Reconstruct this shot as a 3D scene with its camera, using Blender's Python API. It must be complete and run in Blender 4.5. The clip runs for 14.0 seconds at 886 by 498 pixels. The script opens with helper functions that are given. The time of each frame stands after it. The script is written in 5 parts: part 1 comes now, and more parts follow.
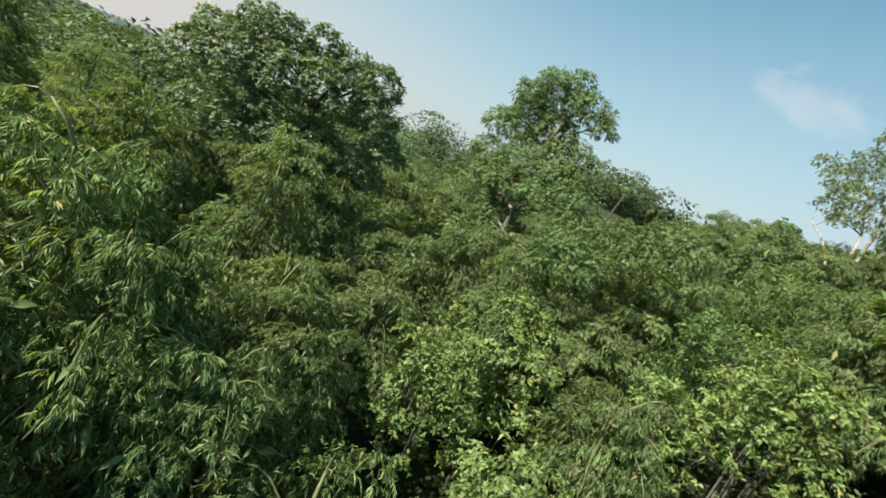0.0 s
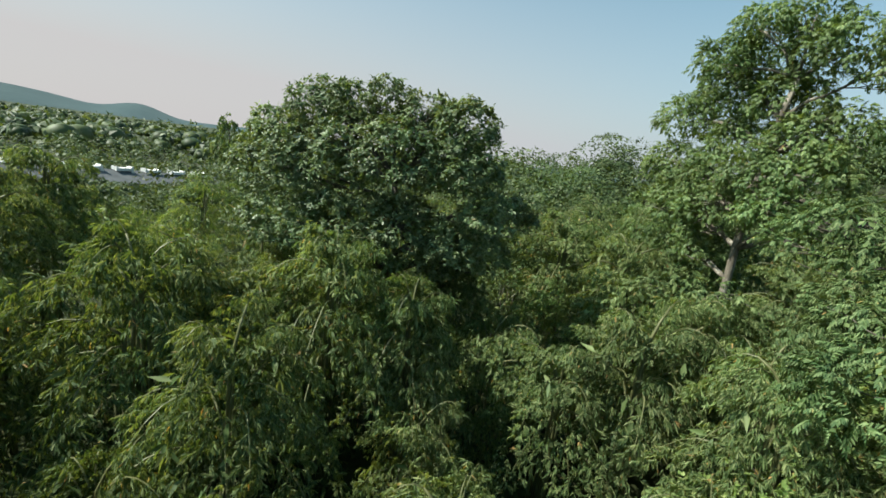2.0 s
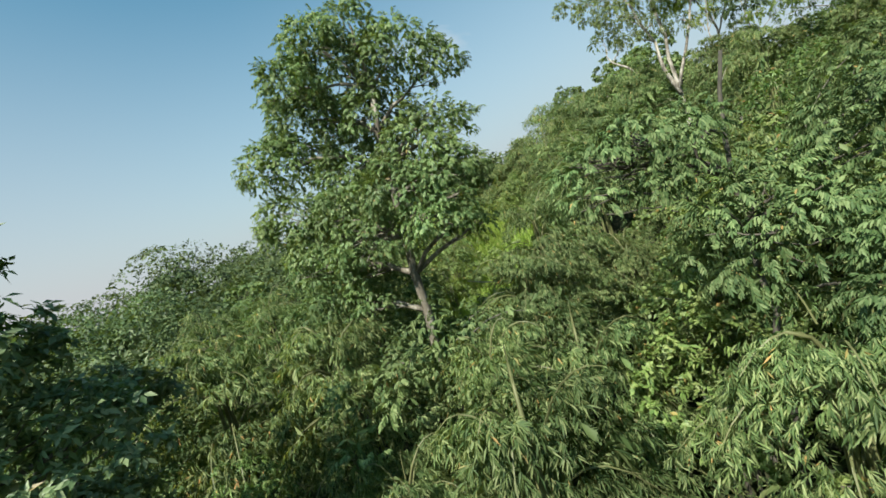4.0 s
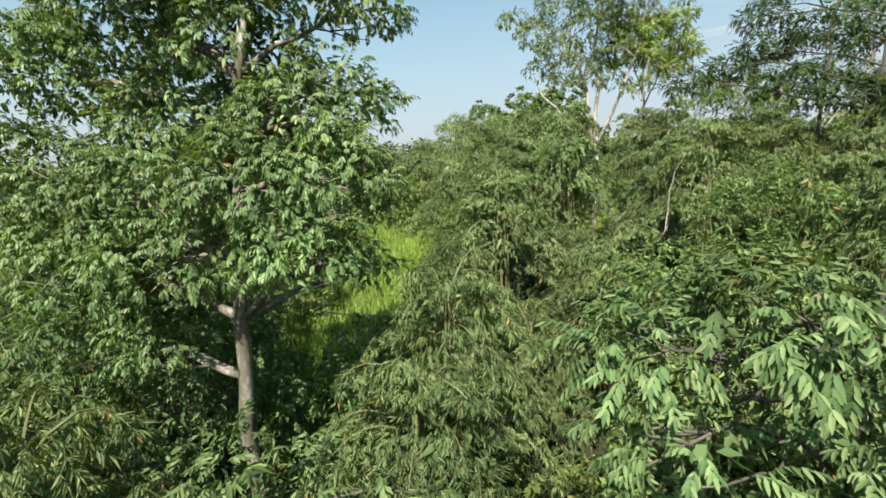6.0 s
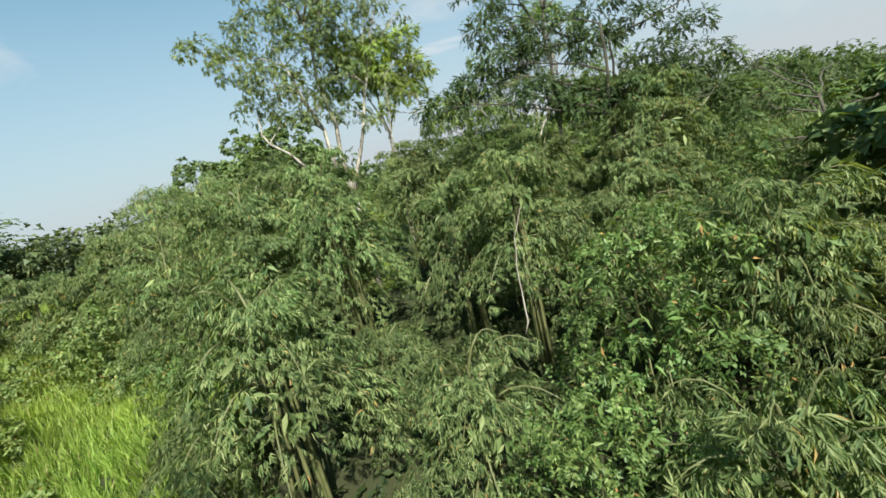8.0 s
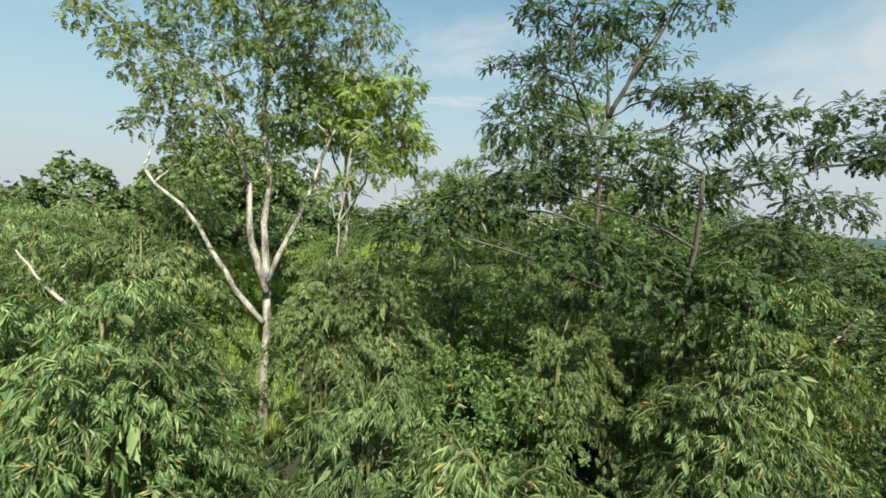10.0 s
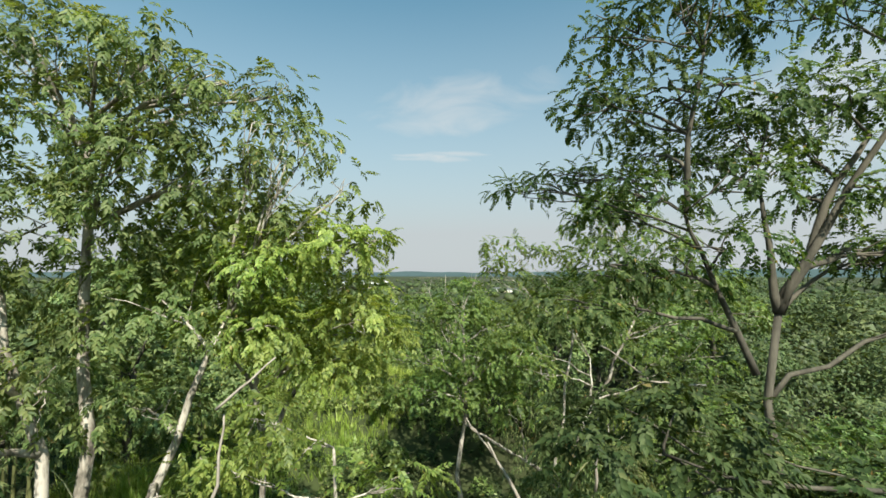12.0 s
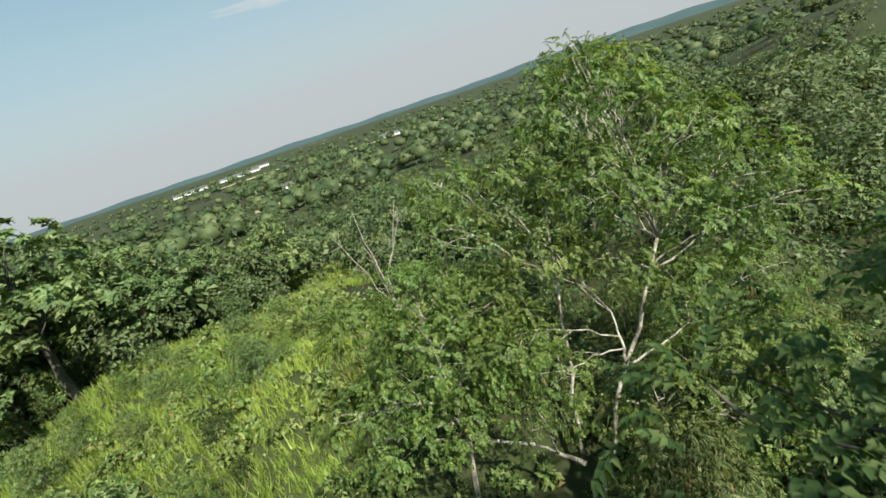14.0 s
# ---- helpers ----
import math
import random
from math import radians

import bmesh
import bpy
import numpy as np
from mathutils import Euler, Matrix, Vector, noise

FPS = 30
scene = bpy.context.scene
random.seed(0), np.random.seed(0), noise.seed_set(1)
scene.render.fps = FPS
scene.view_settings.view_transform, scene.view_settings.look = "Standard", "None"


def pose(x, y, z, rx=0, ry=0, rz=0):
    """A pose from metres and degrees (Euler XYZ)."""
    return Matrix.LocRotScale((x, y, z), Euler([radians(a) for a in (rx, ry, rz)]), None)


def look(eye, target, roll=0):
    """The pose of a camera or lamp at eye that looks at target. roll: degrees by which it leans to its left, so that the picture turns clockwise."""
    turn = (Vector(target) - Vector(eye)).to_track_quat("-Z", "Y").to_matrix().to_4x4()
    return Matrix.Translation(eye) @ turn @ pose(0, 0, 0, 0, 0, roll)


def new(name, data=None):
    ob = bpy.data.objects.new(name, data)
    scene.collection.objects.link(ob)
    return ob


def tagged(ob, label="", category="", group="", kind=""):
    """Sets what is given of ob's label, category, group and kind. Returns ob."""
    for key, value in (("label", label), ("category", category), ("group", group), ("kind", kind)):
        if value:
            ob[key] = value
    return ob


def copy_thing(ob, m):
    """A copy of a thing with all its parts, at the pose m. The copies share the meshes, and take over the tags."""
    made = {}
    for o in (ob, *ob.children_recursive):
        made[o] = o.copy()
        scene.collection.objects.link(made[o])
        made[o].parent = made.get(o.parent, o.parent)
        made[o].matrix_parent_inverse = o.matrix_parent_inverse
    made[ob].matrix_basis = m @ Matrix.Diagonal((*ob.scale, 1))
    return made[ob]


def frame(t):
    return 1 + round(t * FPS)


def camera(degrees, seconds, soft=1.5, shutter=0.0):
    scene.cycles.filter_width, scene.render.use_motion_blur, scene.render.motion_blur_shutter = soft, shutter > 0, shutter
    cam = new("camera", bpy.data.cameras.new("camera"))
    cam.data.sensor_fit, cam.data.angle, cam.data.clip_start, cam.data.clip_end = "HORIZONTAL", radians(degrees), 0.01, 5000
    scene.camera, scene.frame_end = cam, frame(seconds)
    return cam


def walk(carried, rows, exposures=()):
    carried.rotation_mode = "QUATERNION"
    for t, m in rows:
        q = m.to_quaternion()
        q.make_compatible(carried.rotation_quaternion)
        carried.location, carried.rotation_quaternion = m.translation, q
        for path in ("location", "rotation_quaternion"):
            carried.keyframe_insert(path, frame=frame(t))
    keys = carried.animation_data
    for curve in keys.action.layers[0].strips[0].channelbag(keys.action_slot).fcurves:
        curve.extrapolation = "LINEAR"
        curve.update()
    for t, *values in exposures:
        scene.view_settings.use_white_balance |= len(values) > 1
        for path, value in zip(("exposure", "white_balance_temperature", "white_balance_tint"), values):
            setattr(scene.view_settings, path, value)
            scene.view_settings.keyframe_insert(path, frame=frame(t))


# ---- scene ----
cam = camera(90.0, 14.0, soft=1.6, shutter=0.07)
PATH = [
    (0, (0.291, -0.279, 0.191), (-1.04, 1.175, -0.147), 24.0),
    (0.5, (-0.004, 1.705, 0.559), (-1.697, 2.676, 0.123), 27.1),
    (1, (-0.842, 3.227, 0.874), (-2.646, 3.93, 0.373), 22.2),
    (1.5, (-1.947, 4.222, 1.051), (-3.783, 4.847, 0.564), 16.0),
    (2, (-3.355, 5.034, 1.136), (-5.2, 5.691, 0.733), 7.6),
    (2.5, (-4.823, 5.547, 1.192), (-6.651, 6.307, 0.91), 0.6),
    (3, (-6.447, 6.051, 1.117), (-8.089, 7.188, 1.016), -8.2),
    (3.5, (-7.699, 6.665, 0.904), (-8.825, 8.318, 0.881), -19.6),
    (3.7, (-8.209, 6.824, 0.793), (-8.99, 8.665, 0.745), -23.1),
    (5.8, (-9.888, 10.622, 1.662), (-9.961, 12.596, 1.351), -0.5),
    (6, (-9.831, 11.128, 1.809), (-9.873, 13.105, 1.509), -0.8),
    (6.5, (-9.701, 12.477, 2.25), (-9.629, 14.456, 1.97), -2.2),
    (7, (-9.603, 14.051, 2.723), (-9.231, 15.996, 2.441), -6.8),
    (7.5, (-9.439, 15.498, 3.044), (-8.685, 17.326, 2.748), -13.8),
    (8, (-8.925, 16.977, 3.379), (-7.961, 18.701, 3.067), -13.8),
    (8.5, (-8.066, 18.344, 3.796), (-7.005, 20.012, 3.494), -10.8),
    (8.8, (-7.282, 19.237, 4.231), (-6.201, 20.895, 3.942), -7.8),
    (9, (-6.875, 19.755, 4.435), (-5.787, 21.413, 4.179), -5.6),
    (9.2, (-6.376, 20.314, 4.696), (-5.289, 21.976, 4.46), -3.6),
    (11.3, (-1.948, 26.325, 8.016), (-0.875, 28.007, 8.152), 7.0),
    (11.5, (-1.622, 26.896, 8.369), (-0.544, 28.573, 8.532), 6.2),
    (12, (-0.872, 28.335, 9.514), (0.247, 29.99, 9.626), 0.0),
    (12.5, (-0.216, 29.54, 10.436), (0.942, 31.17, 10.358), -6.3),
    (13, (0.652, 31.112, 11.378), (1.813, 32.705, 11.04), -8.6),
    (13.5, (1.776, 32.575, 12.087), (2.935, 34.117, 11.558), -10.6),
    (14, (3.218, 34.063, 12.716), (4.526, 35.439, 12.09), -18.5),
]
walk(cam, [(t, look(eye, target, roll)) for t, eye, target, roll in PATH], [(0.0, 1.14, 6700, 3), (0.5, 1.13, 6700, 3), (1.5, 1.0, 6500, 3), (3.0, 0.97, 6350, 3), (3.5, 0.98, 6400, 3.5), (6.0, 1.2, 6600, 7), (7.0, 1.3, 6700, 8), (7.6, 1.12, 6500, 5), (9.0, 1.08, 6500, 3), (11.5, 1.03, 6700, 3), (12.5, 0.98, 6700, 3), (13.2, 0.93, 6700, 3), (14.0, 0.92, 6700, 3)])

# ---- light ----
SUN_AZ, SUN_EL = 196.0, 46.0       # clockwise from +y, degrees
world = bpy.data.worlds.new("sky")
scene.world = world
world.use_nodes = True
wn, wl = world.node_tree.nodes, world.node_tree.links
wn.clear()
w_out = wn.new("ShaderNodeOutputWorld")
w_bg = wn.new("ShaderNodeBackground")
w_bg.inputs["Strength"].default_value = 0.105
sky = wn.new("ShaderNodeTexSky")
sky.sky_type, sky.sun_disc = "NISHITA", False
sky.sun_elevation, sky.sun_rotation = radians(SUN_EL), radians(SUN_AZ)
sky.altitude, sky.air_density, sky.dust_density, sky.ozone_density = 100.0, 1.0, 1.6, 0.7
w_co = wn.new("ShaderNodeTexCoord")


def wmath(op, a, b=None, clamp=False):
    n = wn.new("ShaderNodeMath")
    n.operation, n.use_clamp = op, clamp
    for i, v in enumerate((a, b)):
        if v is None:
            continue
        if isinstance(v, (int, float)):
            n.inputs[i].default_value = v
        else:
            wl.new(v, n.inputs[i])
    return n.outputs[0]


def cloud_patch(az, el, wide, high, lean, seed, cut):
    """A wisp of cloud round a direction: azimuth (to the left of +y) and elevation in degrees, half sizes in degrees."""
    a, e = radians(az), radians(el)
    ahead = Vector((-math.sin(a) * math.cos(e), math.cos(a) * math.cos(e), math.sin(e)))
    right = Vector((math.cos(a), math.sin(a), 0))
    up = right.cross(ahead)
    right, up = right * math.cos(lean) + up * math.sin(lean), up * math.cos(lean) - right * math.sin(lean)
    comps = []
    for v, size in ((right, wide), (up, high)):
        d = wn.new("ShaderNodeVectorMath")
        d.operation = "DOT_PRODUCT"
        wl.new(w_co.outputs["Generated"], d.inputs[0])
        d.inputs[1].default_value = v
        comps.append(wmath("DIVIDE", d.outputs["Value"], math.sin(radians(size))))
    d = wn.new("ShaderNodeVectorMath")
    d.operation = "DOT_PRODUCT"
    wl.new(w_co.outputs["Generated"], d.inputs[0])
    d.inputs[1].default_value = ahead
    front = wmath("GREATER_THAN", d.outputs["Value"], 0.3)
    r2 = wmath("ADD", wmath("MULTIPLY", comps[0], comps[0]), wmath("MULTIPLY", comps[1], comps[1]))
    fall = wmath("SUBTRACT", 1.0, r2, True)
    v = wn.new("ShaderNodeCombineXYZ")
    wl.new(comps[0], v.inputs[0])
    wl.new(wmath("MULTIPLY", comps[1], 0.8), v.inputs[1])
    v.inputs[2].default_value = seed
    n = wn.new("ShaderNodeTexNoise")
    n.inputs["Scale"].default_value, n.inputs["Detail"].default_value, n.inputs["Roughness"].default_value = 1.6, 7.0, 0.55
    n.inputs["Distortion"].default_value = 0.6
    wl.new(v.outputs[0], n.inputs["Vector"])
    soft = wmath("SUBTRACT", wmath("ADD", n.outputs["Fac"], wmath("MULTIPLY", fall, 0.55)), cut + 0.52, True)
    return wmath("MULTIPLY", wmath("MULTIPLY", wmath("MULTIPLY", soft, 2.4), wmath("MULTIPLY", fall, 2.0, True), True), front)


wisps = [cloud_patch(12.5, 20.0, 9.0, 4.0, -0.25, 1.3, 0.32), cloud_patch(-37.0, 21.5, 17.0, 5.5, 0.12, 4.1, 0.26), cloud_patch(-33.5, 15.0, 8.0, 1.1, 0.0, 9.2, 0.24),
         cloud_patch(-74.0, 15.0, 22.0, 9.0, 0.2, 12.6, 0.24)]
cover = wisps[0]
for w in wisps[1:]:
    cover = wmath("MAXIMUM", cover, w)
w_sep = wn.new("ShaderNodeSeparateXYZ")
wl.new(w_co.outputs["Generated"], w_sep.inputs[0])
sunny = wmath("MAXIMUM", wmath("ADD", wmath("MULTIPLY", w_sep.outputs["X"], -0.18), wmath("MULTIPLY", w_sep.outputs["Y"], -0.12)), 0.0)
veil = wmath("MAXIMUM", wmath("ADD", wmath("MULTIPLY", w_sep.outputs["X"], 0.12), wmath("MULTIPLY", w_sep.outputs["Y"], 0.12)), 0.0)
low = wmath("ADD", wmath("SUBTRACT", 1.0, wmath("MULTIPLY", wmath("ABSOLUTE", w_sep.outputs["Z"]), 1.85), True), wmath("ADD", sunny, veil), True)
w_haze = wn.new("ShaderNodeMixRGB")
wl.new(wmath("MULTIPLY", wmath("POWER", low, 1.15), 0.97, True), w_haze.inputs["Fac"])
w_tint = wn.new("ShaderNodeMixRGB")
w_tint.blend_type = "MULTIPLY"
w_tint.inputs["Fac"].default_value = 1.0
w_tint.inputs["Color2"].default_value = (0.51, 0.88, 0.83, 1)
wl.new(sky.outputs["Color"], w_tint.inputs["Color1"])
wl.new(w_tint.outputs["Color"], w_haze.inputs["Color1"])
w_side = wn.new("ShaderNodeMixRGB")
wl.new(wmath("MULTIPLY", sunny, 4.5, True), w_side.inputs["Fac"])
w_side.inputs["Color1"].default_value = (2.70, 2.82, 3.10, 1)
w_side.inputs["Color2"].default_value = (3.15, 2.86, 2.92, 1)
wl.new(w_side.outputs["Color"], w_haze.inputs["Color2"])
w_mix = wn.new("ShaderNodeMixRGB")
wl.new(wmath("MULTIPLY", cover, 0.5, True), w_mix.inputs["Fac"])
wl.new(w_haze.outputs["Color"], w_mix.inputs["Color1"])
w_mix.inputs["Color2"].default_value = (3.9, 3.75, 3.85, 1)
wl.new(w_mix.outputs["Color"], w_bg.inputs["Color"])
wl.new(w_bg.outputs["Background"], w_out.inputs["Surface"])

sun = new("sun", bpy.data.lights.new("sun", "SUN"))
sun.data.energy, sun.data.angle, sun.data.color = 4.8, radians(0.6), (1.0, 0.95, 0.86)
sa, se = radians(SUN_AZ), radians(SUN_EL)
sun.matrix_world = look((0, 0, 60), (-math.sin(sa) * math.cos(se), -math.cos(sa) * math.cos(se), 60 - math.sin(se)))


# ---- materials ----
def nodes_of(name):
    m = bpy.data.materials.new(name)
    m.use_nodes = True
    nt = m.node_tree
    nt.nodes.clear()
    return m, nt.nodes, nt.links


def ramp(nd, stops):
    r = nd.new("ShaderNodeValToRGB")
    r.color_ramp.elements[0].position, r.color_ramp.elements[0].color = stops[0][0], (*stops[0][1], 1)
    r.color_ramp.elements[1].position, r.color_ramp.elements[1].color = stops[-1][0], (*stops[-1][1], 1)
    for p, c in stops[1:-1]:
        r.color_ramp.elements.new(p).color = (*c, 1)
    return r


def leaf_material(name, dark, mid, light, dead=None, dead_share=0.012, rough=0.42, through_share=0.3, gloss=0.5, patch=0.25):
    """Leaves: each differs a little, with a slow change over the crown, light passing through and some withered ones."""
    m, nd, ln = nodes_of(name)
    geo, info = nd.new("ShaderNodeNewGeometry"), nd.new("ShaderNodeObjectInfo")
    stops = [(0.0, dark), (0.5, mid), (0.93, light)]
    if dead:
        stops += [(1 - dead_share - 0.002, light), (1 - dead_share, dead)]
    col = ramp(nd, stops)
    ln.new(geo.outputs["Random Per Island"], col.inputs["Fac"])
    co = nd.new("ShaderNodeNewGeometry")
    big = nd.new("ShaderNodeTexNoise")
    big.inputs["Scale"].default_value, big.inputs["Detail"].default_value = patch, 3.0
    ln.new(co.outputs["Position"], big.inputs["Vector"])
    hsv = nd.new("ShaderNodeHueSaturation")
    hue = nd.new("ShaderNodeMapRange")
    hue.inputs["From Min"].default_value, hue.inputs["From Max"].default_value = 0.3, 0.7
    hue.inputs["To Min"].default_value, hue.inputs["To Max"].default_value = 0.488, 0.522
    ln.new(big.outputs["Fac"], hue.inputs["Value"])
    ln.new(hue.outputs["Result"], hsv.inputs["Hue"])
    val = nd.new("ShaderNodeMapRange")
    val.inputs["To Min"].default_value, val.inputs["To Max"].default_value = 0.9, 1.1
    ln.new(info.outputs["Random"], val.inputs["Value"])
    patchy = nd.new("ShaderNodeMapRange")
    patchy.inputs["From Min"].default_value, patchy.inputs["From Max"].default_value = 0.32, 0.68
    patchy.inputs["To Min"].default_value, patchy.inputs["To Max"].default_value = 0.72, 1.25
    mid_noise = nd.new("ShaderNodeTexNoise")
    mid_noise.inputs["Scale"].default_value, mid_noise.inputs["Detail"].default_value = patch * 2.7, 2.0
    ln.new(co.outputs["Position"], mid_noise.inputs["Vector"])
    ln.new(mid_noise.outputs["Fac"], patchy.inputs["Value"])
    both = nd.new("ShaderNodeMath")
    both.operation = "MULTIPLY"
    ln.new(val.outputs["Result"], both.inputs[0])
    ln.new(patchy.outputs["Result"], both.inputs[1])
    ln.new(both.outputs[0], hsv.inputs["Value"])
    ln.new(col.outputs["Color"], hsv.inputs["Color"])
    bsdf = nd.new("ShaderNodeBsdfPrincipled")
    bsdf.inputs["Roughness"].default_value = rough
    bsdf.inputs["Specular IOR Level"].default_value = gloss
    ln.new(hsv.outputs["Color"], bsdf.inputs["Base Color"])
    tr = nd.new("ShaderNodeBsdfTranslucent")
    warm = nd.new("ShaderNodeMixRGB")
    warm.blend_type = "MULTIPLY"
    warm.inputs["Fac"].default_value = 1.0
    warm.inputs["Color2"].default_value = (1.9, 1.75, 0.55, 1)
    ln.new(hsv.outputs["Color"], warm.inputs["Color1"])
    ln.new(warm.outputs["Color"], tr.inputs["Color"])
    mix = nd.new("ShaderNodeMixShader")
    mix.inputs["Fac"].default_value = through_share
    ln.new(bsdf.outputs[0], mix.inputs[1])
    ln.new(tr.outputs[0], mix.inputs[2])
    out = nd.new("ShaderNodeOutputMaterial")
    ln.new(mix.outputs[0], out.inputs["Surface"])
    return m


def rough_material(name, stops, scale, detail=6.0, rough=0.9, bump=0.4, stretch=(1, 1, 1), fine=30.0):
    """Bark, soil and the like: two scales of noise for colour and relief."""
    m, nd, ln = nodes_of(name)
    co = nd.new("ShaderNodeTexCoord")
    mp = nd.new("ShaderNodeMapping")
    mp.inputs["Scale"].default_value = stretch
    ln.new(co.outputs["Object"], mp.inputs["Vector"])
    a, b = nd.new("ShaderNodeTexNoise"), nd.new("ShaderNodeTexNoise")
    a.inputs["Scale"].default_value, a.inputs["Detail"].default_value = scale, detail
    b.inputs["Scale"].default_value, b.inputs["Detail"].default_value = fine, 4.0
    for n in (a, b):
        ln.new(mp.outputs["Vector"], n.inputs["Vector"])
    add = nd.new("ShaderNodeMixRGB")
    add.inputs["Fac"].default_value = 0.3
    ln.new(a.outputs["Fac"], add.inputs["Color1"])
    ln.new(b.outputs["Fac"], add.inputs["Color2"])
    col = ramp(nd, stops)
    ln.new(add.outputs["Color"], col.inputs["Fac"])
    bsdf = nd.new("ShaderNodeBsdfPrincipled")
    bsdf.inputs["Roughness"].default_value = rough
    bsdf.inputs["Specular IOR Level"].default_value = 0.25
    ln.new(col.outputs["Color"], bsdf.inputs["Base Color"])
    bp = nd.new("ShaderNodeBump")
    bp.inputs["Strength"].default_value, bp.inputs["Distance"].default_value = bump, 0.02
    ln.new(add.outputs["Color"], bp.inputs["Height"])
    ln.new(bp.outputs["Normal"], bsdf.inputs["Normal"])
    out = nd.new("ShaderNodeOutputMaterial")
    ln.new(bsdf.outputs[0], out.inputs["Surface"])
    return m


M_BAMBOO = leaf_material("bamboo_leaf", (0.055, 0.090, 0.033), (0.117, 0.163, 0.056), (0.237, 0.265, 0.117), (0.42, 0.25, 0.10), 0.007, 0.55, 0.30, 0.22, 0.22)
M_PINNATE = leaf_material("pinnate_leaf", (0.054, 0.091, 0.034), (0.102, 0.146, 0.053), (0.180, 0.223, 0.096), (0.28, 0.18, 0.07), 0.004, 0.58, 0.22, 0.18, 0.3)
M_TALL = leaf_material("tall_tree_leaf", (0.065, 0.115, 0.037), (0.131, 0.190, 0.065), (0.220, 0.268, 0.112), (0.28, 0.18, 0.07), 0.003, 0.48, 0.28, 0.32, 0.3)
M_BROAD = leaf_material("broad_leaf", (0.060, 0.099, 0.040), (0.110, 0.155, 0.063), (0.188, 0.222, 0.114), (0.20, 0.15, 0.07), 0.004, 0.47, 0.22, 0.38, 0.3)
# M_SHADE: leaf colour darkened to paint in the shade under taller trees
M_SHADE = leaf_material("shade_toned_leaf", (0.022, 0.038, 0.014), (0.040, 0.062, 0.020), (0.071, 0.095, 0.036), (0.30, 0.22, 0.09), 0.006, 0.6, 0.22, 0.18, 0.3)
M_LAYER = leaf_material("layered_leaf", (0.040, 0.074, 0.024), (0.077, 0.122, 0.040), (0.134, 0.176, 0.064), (0.30, 0.22, 0.09), 0.005, 0.58, 0.40, 0.2, 0.3)
M_YOUNG = leaf_material("young_leaf", (0.096, 0.145, 0.035), (0.182, 0.240, 0.058), (0.290, 0.335, 0.098), (0.32, 0.26, 0.10), 0.005, 0.48, 0.46, 0.32, 0.3)
M_PALE = leaf_material("pale_feathery_leaf", (0.066, 0.100, 0.032), (0.124, 0.162, 0.052), (0.205, 0.232, 0.092), (0.32, 0.26, 0.10), 0.006, 0.5, 0.36, 0.28, 0.3)
M_FEATHER = leaf_material("feathery_leaf", (0.056, 0.096, 0.025), (0.108, 0.159, 0.040), (0.193, 0.240, 0.069), (0.32, 0.26, 0.10), 0.006, 0.48, 0.42, 0.32, 0.3)
M_VINE = leaf_material("vine_leaf", (0.084, 0.127, 0.035), (0.153, 0.205, 0.056), (0.251, 0.287, 0.108), (0.34, 0.22, 0.08), 0.015, 0.48, 0.28, 0.3, 0.3)
M_CREEPER = leaf_material("creeper_leaf", (0.055, 0.099, 0.026), (0.101, 0.156, 0.042), (0.172, 0.224, 0.073), (0.34, 0.20, 0.08), 0.012, 0.45, 0.28, 0.3, 0.4)
M_GRASS = leaf_material("grass_blade", (0.130, 0.188, 0.034), (0.216, 0.284, 0.052), (0.320, 0.370, 0.100), (0.34, 0.30, 0.13), 0.02, 0.55, 0.32, 0.25, 0.12)
M_FARLEAF = leaf_material("woodland_leaf", (0.037, 0.058, 0.023), (0.067, 0.094, 0.036), (0.119, 0.144, 0.058), None, 0.0, 0.55, 0.2, 0.25, 0.07)
M_ROUND = leaf_material("round_tree_leaf", (0.062, 0.100, 0.037), (0.115, 0.162, 0.060), (0.200, 0.244, 0.098), None, 0.0, 0.55, 0.26, 0.25, 0.15)
M_BARK = rough_material("pale_bark", [(0.34, (0.06, 0.05, 0.04)), (0.52, (0.15, 0.13, 0.10)), (0.66, (0.36, 0.33, 0.28))], 3.0, 6.0, 0.85, 0.5, (1, 1, 0.35), 22.0)
M_WHITEBARK = rough_material("white_bark", [(0.36, (0.06, 0.052, 0.043)), (0.46, (0.20, 0.175, 0.145)), (0.60, (0.46, 0.415, 0.36))], 5.0, 6.0, 0.8, 0.4, (1, 1, 0.4), 26.0)
M_DARKBARK = rough_material("dark_bark", [(0.3, (0.035, 0.032, 0.026)), (0.7, (0.13, 0.115, 0.09))], 5.0, 6.0, 0.9, 0.5, (1, 1, 0.3), 30.0)
M_CULM = rough_material("bamboo_culm", [(0.3, (0.07, 0.08, 0.03)), (0.7, (0.16, 0.155, 0.07))], 2.0, 3.0, 0.5, 0.1, (1, 1, 0.4), 14.0)
M_DEADWOOD = rough_material("bleached_wood", [(0.3, (0.20, 0.17, 0.14)), (0.7, (0.42, 0.37, 0.32))], 6.0, 5.0, 0.85, 0.4, (1, 1, 0.3), 30.0)
M_GROUND = rough_material("ground_cover", [(0.30, (0.024, 0.020, 0.013)), (0.45, (0.030, 0.034, 0.014)), (0.62, (0.040, 0.054, 0.017)), (0.8, (0.066, 0.080, 0.028))], 0.03, 10.0, 0.95, 0.6, (1, 1, 1), 1.1)
M_WALL = rough_material("white_plaster", [(0.3, (0.62, 0.60, 0.57)), (0.7, (0.80, 0.79, 0.76))], 0.8, 4.0, 0.85, 0.05)
